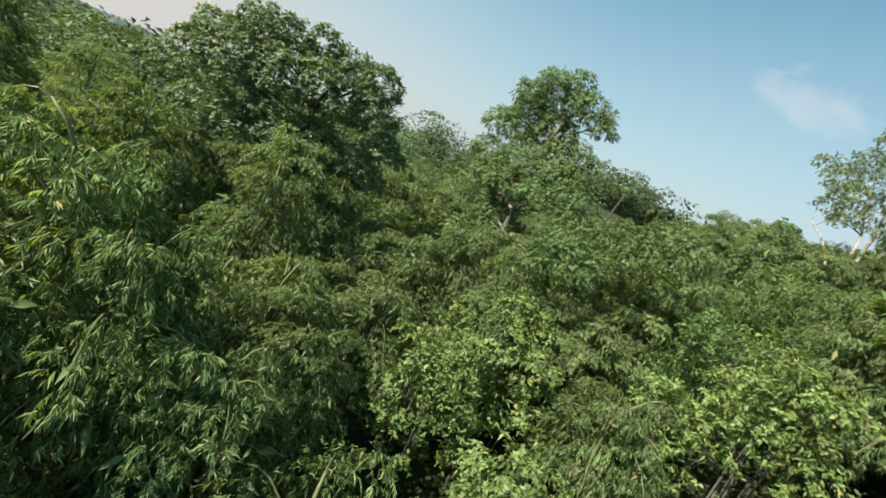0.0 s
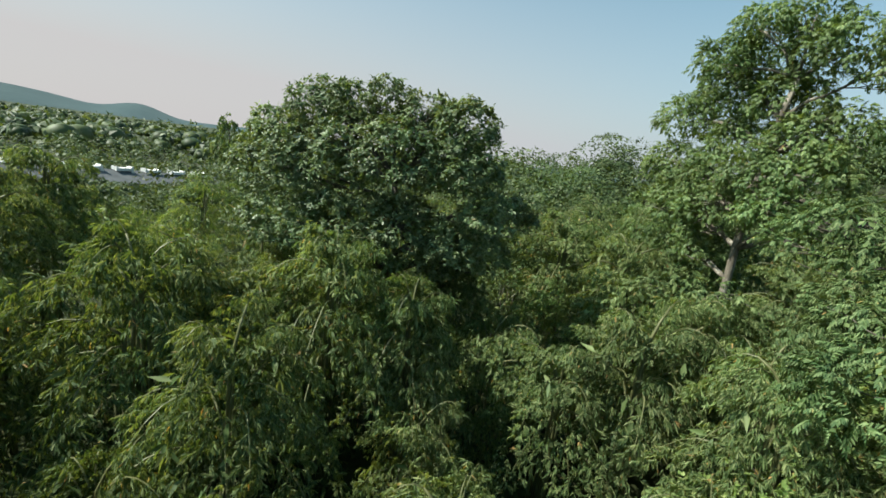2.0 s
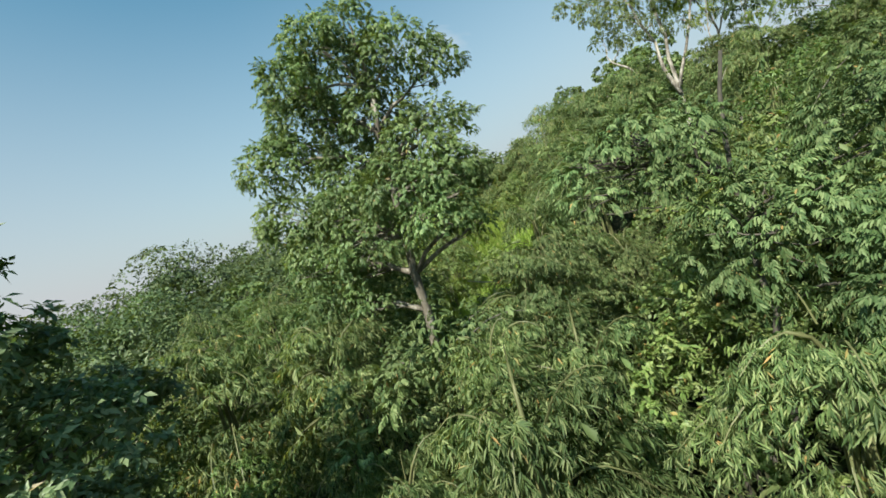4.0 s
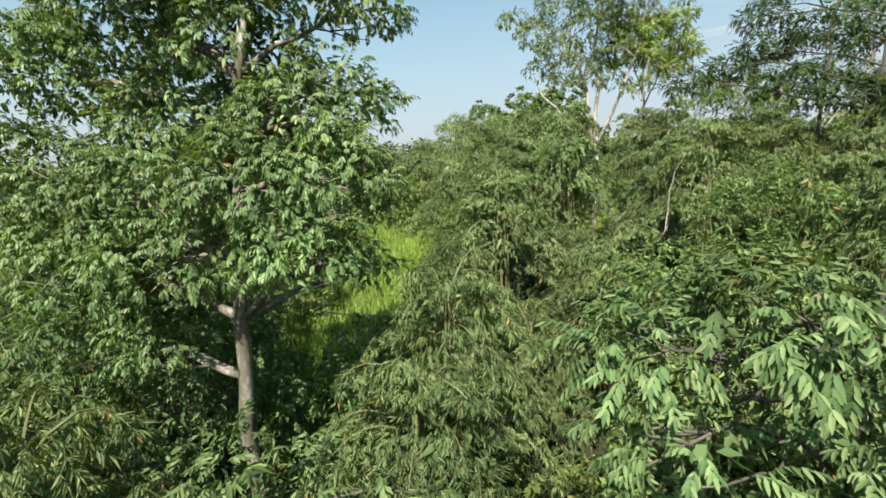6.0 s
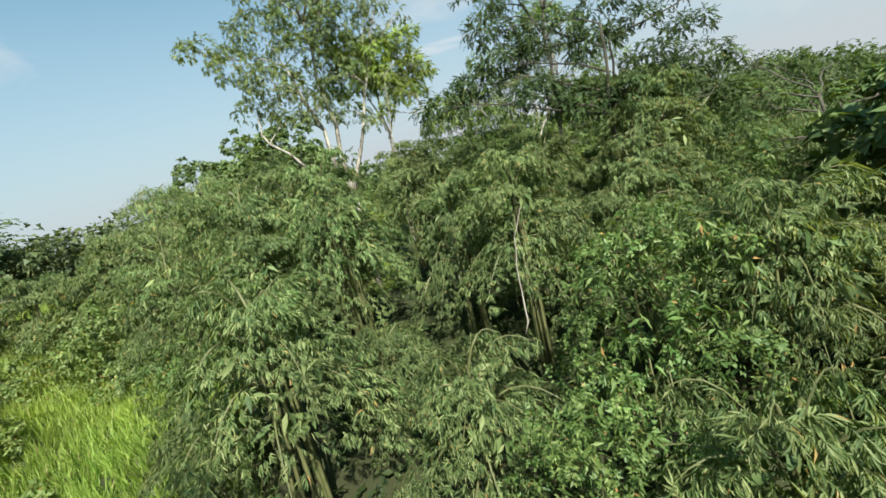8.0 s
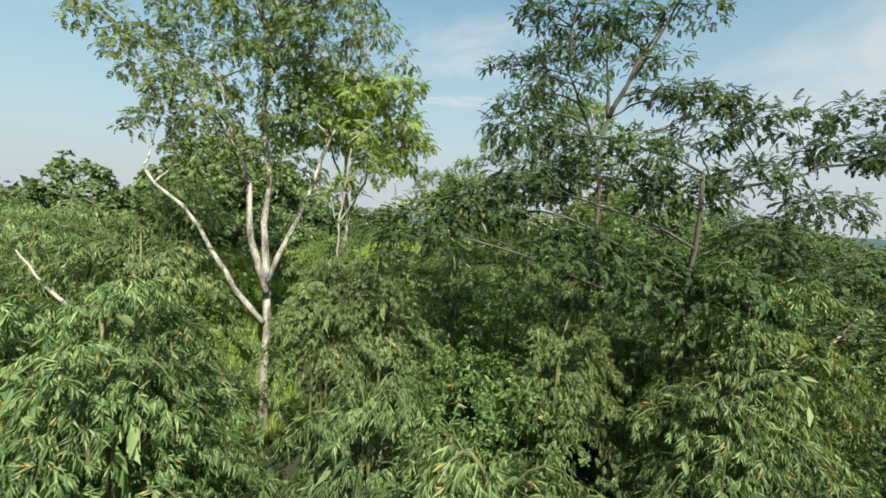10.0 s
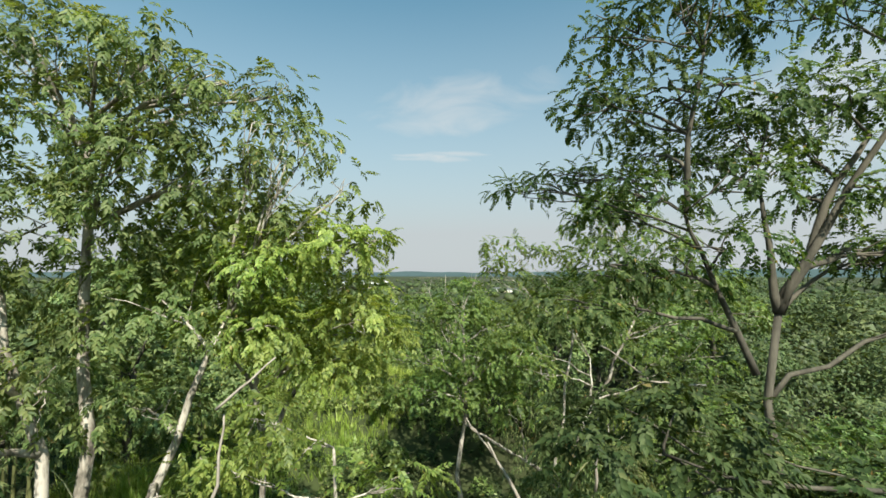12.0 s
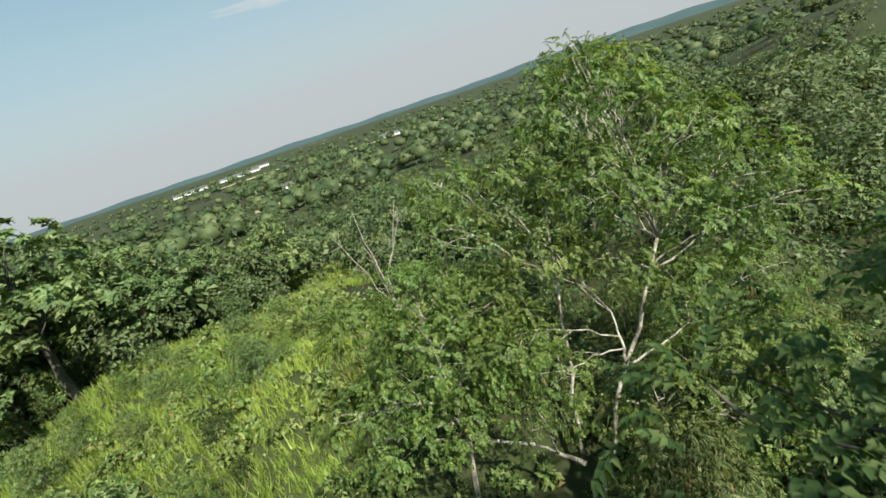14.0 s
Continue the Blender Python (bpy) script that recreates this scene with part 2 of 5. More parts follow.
M_ROOF = rough_material("metal_roof", [(0.3, (0.07, 0.075, 0.08)), (0.7, (0.13, 0.135, 0.14))], 0.5, 4.0, 0.9, 0.05)
# the blue-green tint of the hills is haze put into the base colour
M_HILLS = rough_material("hazed_hills", [(0.3, (0.036, 0.062, 0.068)), (0.7, (0.054, 0.084, 0.088))], 0.004, 6.0, 1.0, 0.0, (1, 1, 1), 0.03)
M_FIELD = rough_material("dry_field", [(0.3, (0.30, 0.25, 0.15)), (0.7, (0.44, 0.38, 0.24))], 0.02, 6.0, 0.95, 0.1)


# ---- builders ----
def mesh_of(name, verts, faces_tri=None, faces=None, material=None, smooth=False):
    me = bpy.data.meshes.new(name)
    verts = np.asarray(verts, np.float32)
    if faces_tri is not None:
        f = np.asarray(faces_tri, np.int32)
        me.vertices.add(len(verts))
        me.vertices.foreach_set("co", verts.ravel())
        me.loops.add(f.size)
        me.loops.foreach_set("vertex_index", f.ravel())
        me.polygons.add(len(f))
        me.polygons.foreach_set("loop_start", np.arange(0, f.size, 3, dtype=np.int32))
        me.polygons.foreach_set("loop_total", np.full(len(f), 3, np.int32))
        me.update(calc_edges=True)
    else:
        me.from_pydata([tuple(v) for v in verts], [], [tuple(f) for f in faces])
        me.update()
    if smooth:
        me.polygons.foreach_set("use_smooth", np.ones(len(me.polygons), bool))
    if material:
        me.materials.append(material)
    return me


def unit(v):
    v = np.asarray(v, float)
    return v / np.maximum(np.linalg.norm(v, axis=-1, keepdims=True), 1e-9)


def tube(points, radii, sides=7):
    """A tapered, closed tube along points, as vertices and faces."""
    p = np.asarray(points, float)
    t = unit(np.gradient(p, axis=0))
    ref = np.array([0.37, 0.93, 0.05])
    u = unit(np.cross(t, ref))
    v = np.cross(t, u)
    a = np.linspace(0, 2 * np.pi, sides, endpoint=False)
    r = np.asarray(radii, float)[:, None, None]
    ring = p[:, None, :] + r * (np.cos(a)[None, :, None] * u[:, None, :] + np.sin(a)[None, :, None] * v[:, None, :])
    verts = ring.reshape(-1, 3)
    faces = []
    for i in range(len(p) - 1):
        for j in range(sides):
            k = (j + 1) % sides
            faces.append((i * sides + j, i * sides + k, (i + 1) * sides + k, (i + 1) * sides + j))
    faces.append(tuple(range(sides))[::-1])
    faces.append(tuple((len(p) - 1) * sides + j for j in range(sides)))
    return verts, faces


def joined(pieces):
    vs, fs, n = [], [], 0
    for v, f in pieces:
        vs.append(v)
        fs += [tuple(i + n for i in g) for g in f]
        n += len(v)
    return np.concatenate(vs), fs


def part(name, me, parent, label="", kind=""):
    ob = new(name, me)
    ob.parent = parent
    return tagged(ob, label, "", "", kind)


def bent(a, b, rng, wobble=0.12, n=7, sag=0.0):
    """A wavering line from a to b."""
    a, b = np.asarray(a, float), np.asarray(b, float)
    t = np.linspace(0, 1, n)[:, None]
    d = np.linalg.norm(b - a)
    off = np.cumsum(rng.normal(0, 1, (n, 3)), 0)
    off -= off[0] + (off[-1] - off[0]) * t
    line = a + (b - a) * t + off * wobble * d / n
    line[:, 2] += sag * d * (4 * t * (1 - t))[:, 0]
    return line


def leaf(base, way, normal, length, width, fold=0.18, bend=0.1, slim=False):
    """One folded leaf: vertices and triangles."""
    base, way = np.asarray(base, float), unit(way)
    side = unit(np.cross(normal, way))
    up = np.cross(way, side)
    if slim:
        v = [base, base + way * length * 0.44 + side * width / 2 + up * fold * width, base + way * length - up * bend * length,
             base + way * length * 0.36 - side * width / 2 + up * fold * width]
        return np.array(v), [(0, 1, 2), (0, 2, 3)]
    v = [base, base + way * length * 0.3 + side * width * 0.46 + up * fold * width, base + way * length * 0.68 + side * width * 0.40 + up * (fold * width - bend * length * 0.4),
         base + way * length - up * bend * length, base + way * length * 0.68 - side * width * 0.40 + up * (fold * width - bend * length * 0.4),
         base + way * length * 0.3 - side * width * 0.46 + up * fold * width]
    return np.array(v), [(0, 1, 2), (0, 2, 3), (0, 3, 4), (0, 4, 5)]


def bamboo_spray(rng, leaves=7, size=1.0, plain=False):
    """A twig end with a fan of narrow hanging leaves."""
    out = []
    for i in range(leaves):
        f = i / max(leaves - 1, 1)
        yaw = rng.uniform(0.15, 1.0) * (1 if i % 2 else -1) * (1.1 - 0.7 * f)
        dip = rng.uniform(0.25, 1.2)
        way = (math.cos(yaw) * math.cos(dip), math.sin(yaw) * math.cos(dip), -math.sin(dip))
        nrm = unit(np.array([0.25, 0, 1]) + rng.normal(0, 0.35, 3))
        lv, lf = leaf((0.10 * f * size, 0, -0.03 * f * size), way, nrm, rng.uniform(0.085, 0.135) * size, rng.uniform(0.016, 0.023) * size, 0.2, rng.uniform(0.05, 0.25), True)
        if plain:
            lv, lf = np.array([lv[1] * 0.7 + lv[0] * 0.3, lv[3] * 0.7 + lv[0] * 0.3, lv[2]]), [(0, 1, 2)]
        out.append((lv, lf))
    return joined(out)


def pinnate_frond(rng, pairs=6, length=0.34, leaflet=0.13, width=0.042, droop=0.5, slim=False):
    """A feather-shaped leaf: a drooping midrib with pairs of leaflets."""
    out = []
    for i in range(pairs):
        f = (i + 0.8) / pairs
        mid = np.array([length * f, 0, -droop * length * f * f])
        for s in (-1, 1):
            yaw = s * rng.uniform(0.75, 1.1) * (1 - 0.25 * f)
            dip = rng.uniform(0.25, 0.7)
            way = (math.cos(yaw) * math.cos(dip), math.sin(yaw) * math.cos(dip), -math.sin(dip))
            nrm = unit(np.array([0.2, -0.5 * s, 1]) + rng.normal(0, 0.15, 3))
            out.append(leaf(mid, way, nrm, leaflet * rng.uniform(0.8, 1.15) * (1 - 0.25 * abs(f - 0.45)), width, 0.14, rng.uniform(0.05, 0.22), slim))
    out.append(leaf((length * 0.98, 0, -droop * length), (0.8, 0, -0.6), (0.3, 0, 1), leaflet, width, 0.14, 0.1, slim))
    rib = [(0, 0.003, 0), (0, -0.003, 0), (length * 0.5, 0, -droop * length * 0.25), (length, 0, -droop * length)]
    out.append((np.array(rib), [(0, 1, 2), (1, 3, 2)]))
    return joined(out)


def comb_frond(rng, pairs=5, length=0.34, leaflet=0.17, width=0.05, arch=0.35, slim=False):
    """A compound leaf on an arching midrib, its leaflets hanging from it like the teeth of a comb."""
    out = []
    for i in range(pairs):
        f = (i + 0.9) / pairs
        mid = np.array([length * f, 0, length * arch * (f - 1.5 * f * f)])
        for s in (-1, 1):
            yaw = s * rng.uniform(0.5, 1.0)
            dip = rng.uniform(0.65, 1.15)
            way = (math.cos(yaw) * math.cos(dip), math.sin(yaw) * math.cos(dip), -math.sin(dip))
            nrm = unit(np.array([0.35, -0.15 * s, 1]) + rng.normal(0, 0.12, 3))
            out.append(leaf(mid, way, nrm, leaflet * rng.uniform(0.85, 1.12) * (1 - 0.3 * abs(f - 0.5)), width, 0.12, rng.uniform(0.05, 0.2), slim))
    tip = (length, 0, -0.5 * arch * length)
    out.append(leaf(tip, (0.6, 0, -0.8), (0.5, 0, 1), leaflet, width, 0.12, 0.1, slim))
    rib = [(0, 0.003, 0), (0, -0.003, 0), (length * 0.5, 0, length * arch * 0.125), tip]
    out.append((np.array(rib), [(0, 1, 2), (1, 3, 2)]))
    return joined(out)


def rosette(rng, leaves=7, length=0.16, width=0.062, slim=False):
    """A twig end with broad leaves all round."""
    out = []
    for i in range(leaves):
        yaw = 2 * math.pi * i / leaves + rng.uniform(-0.4, 0.4)
        dip = rng.uniform(-0.5, 0.6)
        way = np.array((math.cos(yaw) * math.cos(dip) + 0.35, math.sin(yaw) * math.cos(dip), -math.sin(dip)))
        out.append(leaf((0.02 * i, 0, 0), way, unit(np.array([0.1, 0, 1]) + rng.normal(0, 0.3, 3)), length * rng.uniform(0.75, 1.2), width * rng.uniform(0.85, 1.15), 0.12, rng.uniform(0.0, 0.2), slim))
    return joined(out)


def tuft(rng, blades=7, height=0.5, width=0.03):
    out = []
    for i in range(blades):
        yaw = rng.uniform(0, 6.28)
        lean = rng.uniform(0.15, 0.7)
        way = (math.cos(yaw) * lean, math.sin(yaw) * lean, 1)
        foot, side = rng.normal(0, 0.05, 3) * (1, 1, 0), np.array([-math.sin(yaw), math.cos(yaw), 0]) * width / 2
        out.append((np.array([foot - side, foot + side, foot + np.array(way) * height * rng.uniform(0.6, 1.2)]), [(0, 1, 2)]))
    return joined(out)


def leaf_axes(D, droop, twist, face, rng):
    """Axes of leaves on a crown's skin: along the leaf, across it and out of its face."""
    D = unit(D)
    n = unit(D * face + np.array([0, 0, 1.0]) * (1.05 - face) + rng.normal(0, 0.3 * twist, D.shape))
    t = D * (1.15 - face) + rng.normal(0, 0.25 + 0.5 * face, D.shape) + np.array([0, 0, -droop])
    x = unit(t - 0.85 * face * (t * n).sum(-1, keepdims=True) * n)
    z = unit(n - (n * x).sum(-1, keepdims=True) * x)
    return x, np.cross(z, x), z


def scattered(P, D, templates, smin, smax, rng, droop=0.25, twist=0.5, face=0.6):
    """Copies of the templates at points P on a skin that faces D, as one array of triangles."""
    P, D = np.asarray(P, float), np.asarray(D, float)
    x, y, z = leaf_axes(D, droop, twist, face, rng)
    s = rng.uniform(smin, smax, len(P))
    pick = rng.integers(0, len(templates), len(P))
    vs, fs, n = [], [], 0
    for i, (tv, tf) in enumerate(templates):
        w = np.nonzero(pick == i)[0]
        if not len(w):
            continue
        tv, tf = np.asarray(tv), np.asarray(tf)
        basis = np.stack([x[w], y[w], z[w]], 1)
        v = P[w][:, None, :] + np.einsum("kj,njc->nkc", tv, basis) * s[w][:, None, None]
        f = tf[None] + (np.arange(len(w)) * len(tv))[:, None, None] + n
        vs.append(v.reshape(-1, 3))
        fs.append(f.reshape(-1, 3))
        n += len(w) * len(tv)
    return np.concatenate(vs), np.concatenate(fs)


def leaf_parts(name, root, P, D, meshes, smin, smax, rng, droop, face):
    """Single leaves as parts that share a few meshes."""
    for p, x, y, z in zip(P, *leaf_axes(np.asarray(D), droop, 0.5, face, rng)):
        m = Matrix(np.column_stack([x, y, z]).tolist()).to_4x4()
        ob = new(name, meshes[rng.integers(0, len(meshes))])
        ob.parent = root
        ob.matrix_basis = Matrix.Translation(p) @ m @ Matrix.Scale(rng.uniform(smin, smax), 4)


def on_lobes(lobes, per_m2, rng, clump=0.5, per_clump=12, below=-0.35, shrink=0.78):
    """Points and outward directions on knots of leaves that sit on the skins of ellipsoid lobes (x, y, z, rx, ry, rz)."""
    lobes = np.asarray(lobes, float)
    P, D = [], []
    for k, (x, y, z, a, b, c) in enumerate(lobes):
        area = 4 * np.pi * ((a * b) ** 1.6 / 3 + (a * c) ** 1.6 / 3 + (b * c) ** 1.6 / 3) ** (1 / 1.6)
        n = max(4, int(area * per_m2 / per_clump))
        d = unit(rng.normal(0, 1, (n, 3)))
        d = d[d[:, 2] > below]
        rad = rng.uniform(0.84, 1.0, (len(d), 1))
        centre = np.array([x, y, z]) + d * (a, b, c) * rad
        for j, e in enumerate(lobes):
            if j != k:
                q = (((centre - e[:3]) / e[3:]) ** 2).sum(1)
                centre, d = centre[q > shrink**2], d[q > shrink**2]
        m = len(centre)
        o = unit(rng.normal(0, 1, (m, per_clump, 3)) + 0.8 * d[:, None, :] + np.array([0, 0, 0.35]))
        size = clump * rng.uniform(0.55, 1.25, (m, 1, 1))
        p = centre[:, None, :] + o * size * rng.uniform(0.6, 1.05, (m, per_clump, 1)) * (1, 1, 0.75)
        P.append(p.reshape(-1, 3))
        D.append((o + 0.3 * d[:, None, :]).reshape(-1, 3))
    return np.concatenate(P), np.concatenate(D)


def flat_leaves(rng, size):
    """Rough three-cornered leaf clusters for trees seen from afar."""
    out = []
    for _ in range(5):
        w = size * rng.uniform(0.28, 0.45)
        out.append((np.array([(0, -w * 0.7, 0), (size * rng.uniform(0.3, 0.6), w, 0.1 * size), (size, rng.uniform(-0.3, 0.3) * w, -0.15 * size)]), [(0, 1, 2)]))
    return out


def big_leaves(rng, size=0.3, broad=0.4):
    return [leaf((0, 0, 0), (1, 0, -0.2), unit(np.array([0, 0, 1]) + rng.normal(0, 0.4, 3)), size, size * broad, 0.1, 0.15, True) for _ in range(4)]


def balls(rows, flat=0.9):
    """Lobes of a crown from rows x, y, z, radius."""
    return [(x, y, z, r, r, r * flat) for x, y, z, r in rows]


def make_tree(name, label, category, base, top, lobes, templates, leaf_mat, bark, trunk_r, rng, per_m2=60, clump=0.5, per_clump=12, smin=0.8, smax=1.25,
              droop=0.3, stems=(), below=-0.35, limb_share=0.6, filler=0.0, leaf_name="crown", twig_r=0.02, group="", singles=0, near=None, fill_size=0.17, single_templates=None, face=0.6, spread=2.5):
    """A tree: trunk, extra stems, limbs to each lobe of the crown, twigs and leaves."""
    base, top = np.asarray(base, float), np.asarray(top, float)
    root = tagged(new(name), label, category, group)
    root.location = base
    local = lambda p: np.asarray(p, float) - base
    line = bent(base + (0, 0, -0.4), top, rng, 0.10, 12)
    rad = trunk_r * np.linspace(1.0, 0.42, 12)
    rad[0] *= 1.35
    v, f = tube(local(line), rad, 10)
    trunk = part("trunk", mesh_of("trunk", v, faces=f, material=bark, smooth=True), root)
    starts = [(line, rad)]
    for a, b, r in stems:
        ln = bent(a, b, rng, 0.12, 9)
        v, f = tube(local(ln), r * np.linspace(1, 0.4, 9), 8)
        part("stem", mesh_of("stem", v, faces=f, material=bark, smooth=True), root)
        starts.append((ln, r * np.linspace(1, 0.4, 9)))
    twigs = []
    for x, y, z, a, b, c in lobes:
        goal = np.array([x, y, z])
        best = None
        for ln, rr in starts:
            for p, r in zip(ln[2:], rr[2:]):
                cost = np.linalg.norm(goal - p) + 1.5 * max(0, p[2] - z + 0.25 * np.linalg.norm((goal - p)[:2]))
                if best is None or cost < best[0]:
                    best = (cost, p, r)
        _, p, r = best
        ln = bent(p, goal + (0, 0, 0.1 * c), rng, 0.16, 8, 0.06)
        rr = min(r, trunk_r * limb_share) * np.linspace(0.75, 0.22, 8)
        v, f = tube(local(ln), rr, 7)
        part("limb", mesh_of("limb", v, faces=f, material=bark, smooth=True), trunk)
        for _ in range(5):
            i = rng.integers(3, 8)
            d = unit(rng.normal(0, 1, 3) + (0, 0, 0.4))
            twigs.append(tube(local(bent(ln[i], goal + d * (a, b, c) * 0.85, rng, 0.2, 6)), np.linspace(max(rr[i] * 0.5, twig_r * 0.7), twig_r * 0.3, 6), 5))
    v, f = joined(twigs)
    part("twig_growth", mesh_of("twig_growth", v, faces=f, material=bark, smooth=True), root, "", "stuff")
    P, D = on_lobes(lobes, per_m2, rng, clump, per_clump, below)
    if singles:
        order = np.argsort(np.linalg.norm(P - np.asarray(near, float), axis=1) + rng.uniform(0, spread, len(P)))
        P, D = P[order], D[order]
        meshes = [mesh_of("compound_leaf", tv, faces_tri=tf, material=leaf_mat) for tv, tf in (single_templates or templates)]
        leaf_parts("compound_leaf", root, local(P[:singles]), D[:singles], meshes, smin, smax, rng, droop, face)
        P, D = P[singles:], D[singles:]
    v, f = scattered(local(P), D, templates, smin, smax, rng, droop, 0.5, face)
    part(leaf_name, mesh_of(leaf_name, v, faces_tri=f, material=leaf_mat), root, "", "stuff")
    if filler:
        small = [(x, y, z, a * 0.84, b * 0.84, c * 0.84) for x, y, z, a, b, c in lobes]
        P, D = on_lobes(small, filler, rng, clump * 0.4, 5, -0.7)
        v, f = scattered(local(P), D, big_leaves(rng, fill_size), 0.8, 1.3, rng, 0.4, 0.9, 0.75)
        part("inner_leaves", mesh_of("inner_leaves", v, faces_tri=f, material=leaf_mat), root, "", "stuff")
    return root


# ---- terrain ----
# canopy heights over the slope, x, y, z
LOWER = ((0, 0, -5.2), (-3, -4, -5.0), (-4.6, 0.8, -1.1), (-4.2, 4.4, -3.9), (-5.6, 4.8, -2.6), (-6.5, 3.2, -3.3), (-5.6, 9.2, -4.4), (-3.0, 9.0, -4.2), (-6, 12.2, -2.2), (-4.3, 12.2, -3.2), (-7.5, 12, -1.0),
         (-9.5, 13.8, -3.8), (-10.7, 13.2, -4.2), (-10.1, 11.7, -1.2), (-11.8, 11.3, -1.5), (-12.4, 10.3, -1.1), (-11.2, 9.8, -2.4), (-9.4, 6.8, -1.9), (-9, 5, -1.5), (-9.9, 3.8, -1.0), (-11.2, 2, -2.1), (-7.5, 0.6, -0.9), (-10, -1, -1.4),
         (-12.8, 14.8, -1.4), (6, 2, -4.0), (3, 12, -1.5), (-20, 14, -2.0), (-14, 1, -3.4), (-2.5, 5, -4.8), (-7.6, 8.6, -3.6), (-13.2, 6.4, -1.5), (-12.9, 8.9, -1.6))
UPPER = ((-9, 16.9, 0.0), (-4, 18.8, -0.6), (-3.6, 20.3, 0.0), (-8.7, 22.2, -1.4), (-6.8, 21.7, -1.5), (-5.3, 22, -0.6), (-3, 22, 0.8), (-6.5, 24.2, 0.7), (-9, 27.1, -0.4), (-8.3, 26.6, 1.4), (-6.7, 25.9, 1.7),
         (-3.9, 24.3, 1.4), (-4.4, 26.4, 2.2), (-7.3, 29.1, 2.6), (-1.9, 24.1, 2.2), (-0.7, 22.1, 2.6), (2.4, 22.6, 2.6), (5.7, 22.4, 1.4), (-9, 29.9, 3.4), (-5, 29.8, 4.0), (-1, 31.4, 4.3), (6.3, 29, 4.0), (-2, 35.0, 4.3),
         (4, 34, 3.8), (-5.5, 34, 3.8), (-1.2, 20.1, 0.8), (8, 12, 1.0), (-22, 26, 0.0), (-14, 22, -2.2), (2, 17, 0.8))
CANOPY = np.array(LOWER + UPPER)
# ground heights further out
VALLEY = ((-12.5, 29, -3.8), (-13, 35, -3.2), (-14, 42, -2), (5, 46, 0), (5, 50, 1.6), (4, 57, 2.4), (6, 67, 3.3), (3, 81, 3.3), (16, 61, 2.8), (10, 41, 0.4), (16, 42, 2.4), (10, 52, 4), (13, 48.5, 4.4), (-4, 51, 3.0), (24, 39, 2.4), (34, 46, 3.4), (50, 47, 4.6), (30, 28, -1), (42, 30, -1.5), (26, 65, -0.2), (24, 81, 0.4), (20, 72, 0.9), (10, 60, 3.4), (14, 32, 1.2))
REACH = ((-8, 66, 2), (-30, 60, -1), (-40, 35, -1), (-30, 0, -8.5), (-24, 10, -6.5), (-50, -10, -12), (-72, -16, -9), (-15, -20, -8), (20, -10, -2), (3.5, 41, -1), (-5, 42, 3.2), (-1.5, 45, 3.4), (-7, 46, 2.6))
OUTER = np.array(VALLEY + REACH)
GROUND_PTS = np.vstack([CANOPY * (1, 1, 0.85) - (0, 0, 4.9), OUTER])


def blend_heights(x, y, pts, power=3.6):
    d2 = (x[..., None] - pts[:, 0]) ** 2 + (y[..., None] - pts[:, 1]) ** 2 + 0.7
    w = d2 ** (-power / 2)
    return (w * pts[:, 2]).sum(-1) / w.sum(-1)


def ground_z(x, y):
    x, y = np.asarray(x, float), np.asarray(y, float)
    near = blend_heights(x, y, GROUND_PTS, 2.6)
    far = np.hypot(x + 2, y - 22)
    k = np.clip((far - 45) / 90, 0, 1)
    k = k * k * (3 - 2 * k)
    az = np.degrees(np.arctan2(-x - 2, y - 22))
    plain = -13.0 + 1.5 * np.sin(x / 70) * np.cos(y / 90)
    ridge = 7.0 * np.exp(-((az - 36) / 18) ** 2) * np.exp(-((far - 75) / 50) ** 2) + 15.5 * np.exp(-((az + 86) / 13) ** 2) * np.exp(-((far - 175) / 65) ** 2)
    return near * (1 - k) + k * plain + ridge


def canopy_z(x, y):
    return blend_heights(np.asarray(x, float), np.asarray(y, float), CANOPY)


rings = np.concatenate([np.linspace(0, 60, 76), 60 * np.geomspace(1, 75, 60)[1:]])
turns = np.linspace(0, 2 * np.pi, 144, endpoint=False)
gx, gy = -2 + rings[:, None] * np.cos(turns), 22 + rings[:, None] * np.sin(turns)
gv = np.stack([gx, gy, ground_z(gx, gy)], -1).reshape(-1, 3)
gf = [(i * 144 + j, i * 144 + (j + 1) % 144, (i + 1) * 144 + (j + 1) % 144, (i + 1) * 144 + j) for i in range(1, len(rings) - 1) for j in range(144)]
gf += [(144 + j, 0, 144 + (j + 1) % 144)[::-1] for j in range(144)]
tagged(new("ground", mesh_of("ground", gv, faces=gf, material=M_GROUND, smooth=True)), "hilly ground with low green growth and bare soil", "ground", kind="structure")

# hills on the horizon, distance haze painted into their blue-green colour
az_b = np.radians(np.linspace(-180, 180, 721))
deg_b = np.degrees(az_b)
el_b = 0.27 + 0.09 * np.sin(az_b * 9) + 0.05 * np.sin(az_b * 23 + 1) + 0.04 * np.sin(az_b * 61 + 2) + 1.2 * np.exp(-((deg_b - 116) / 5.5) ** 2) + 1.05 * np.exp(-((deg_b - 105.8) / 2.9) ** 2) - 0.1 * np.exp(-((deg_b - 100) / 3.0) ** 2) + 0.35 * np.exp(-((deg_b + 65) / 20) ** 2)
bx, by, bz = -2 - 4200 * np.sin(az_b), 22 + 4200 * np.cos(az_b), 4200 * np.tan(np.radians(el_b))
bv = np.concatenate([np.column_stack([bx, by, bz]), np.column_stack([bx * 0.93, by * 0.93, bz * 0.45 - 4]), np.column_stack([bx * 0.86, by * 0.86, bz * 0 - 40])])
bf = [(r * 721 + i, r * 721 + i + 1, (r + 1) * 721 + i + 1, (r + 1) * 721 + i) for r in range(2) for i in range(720)]
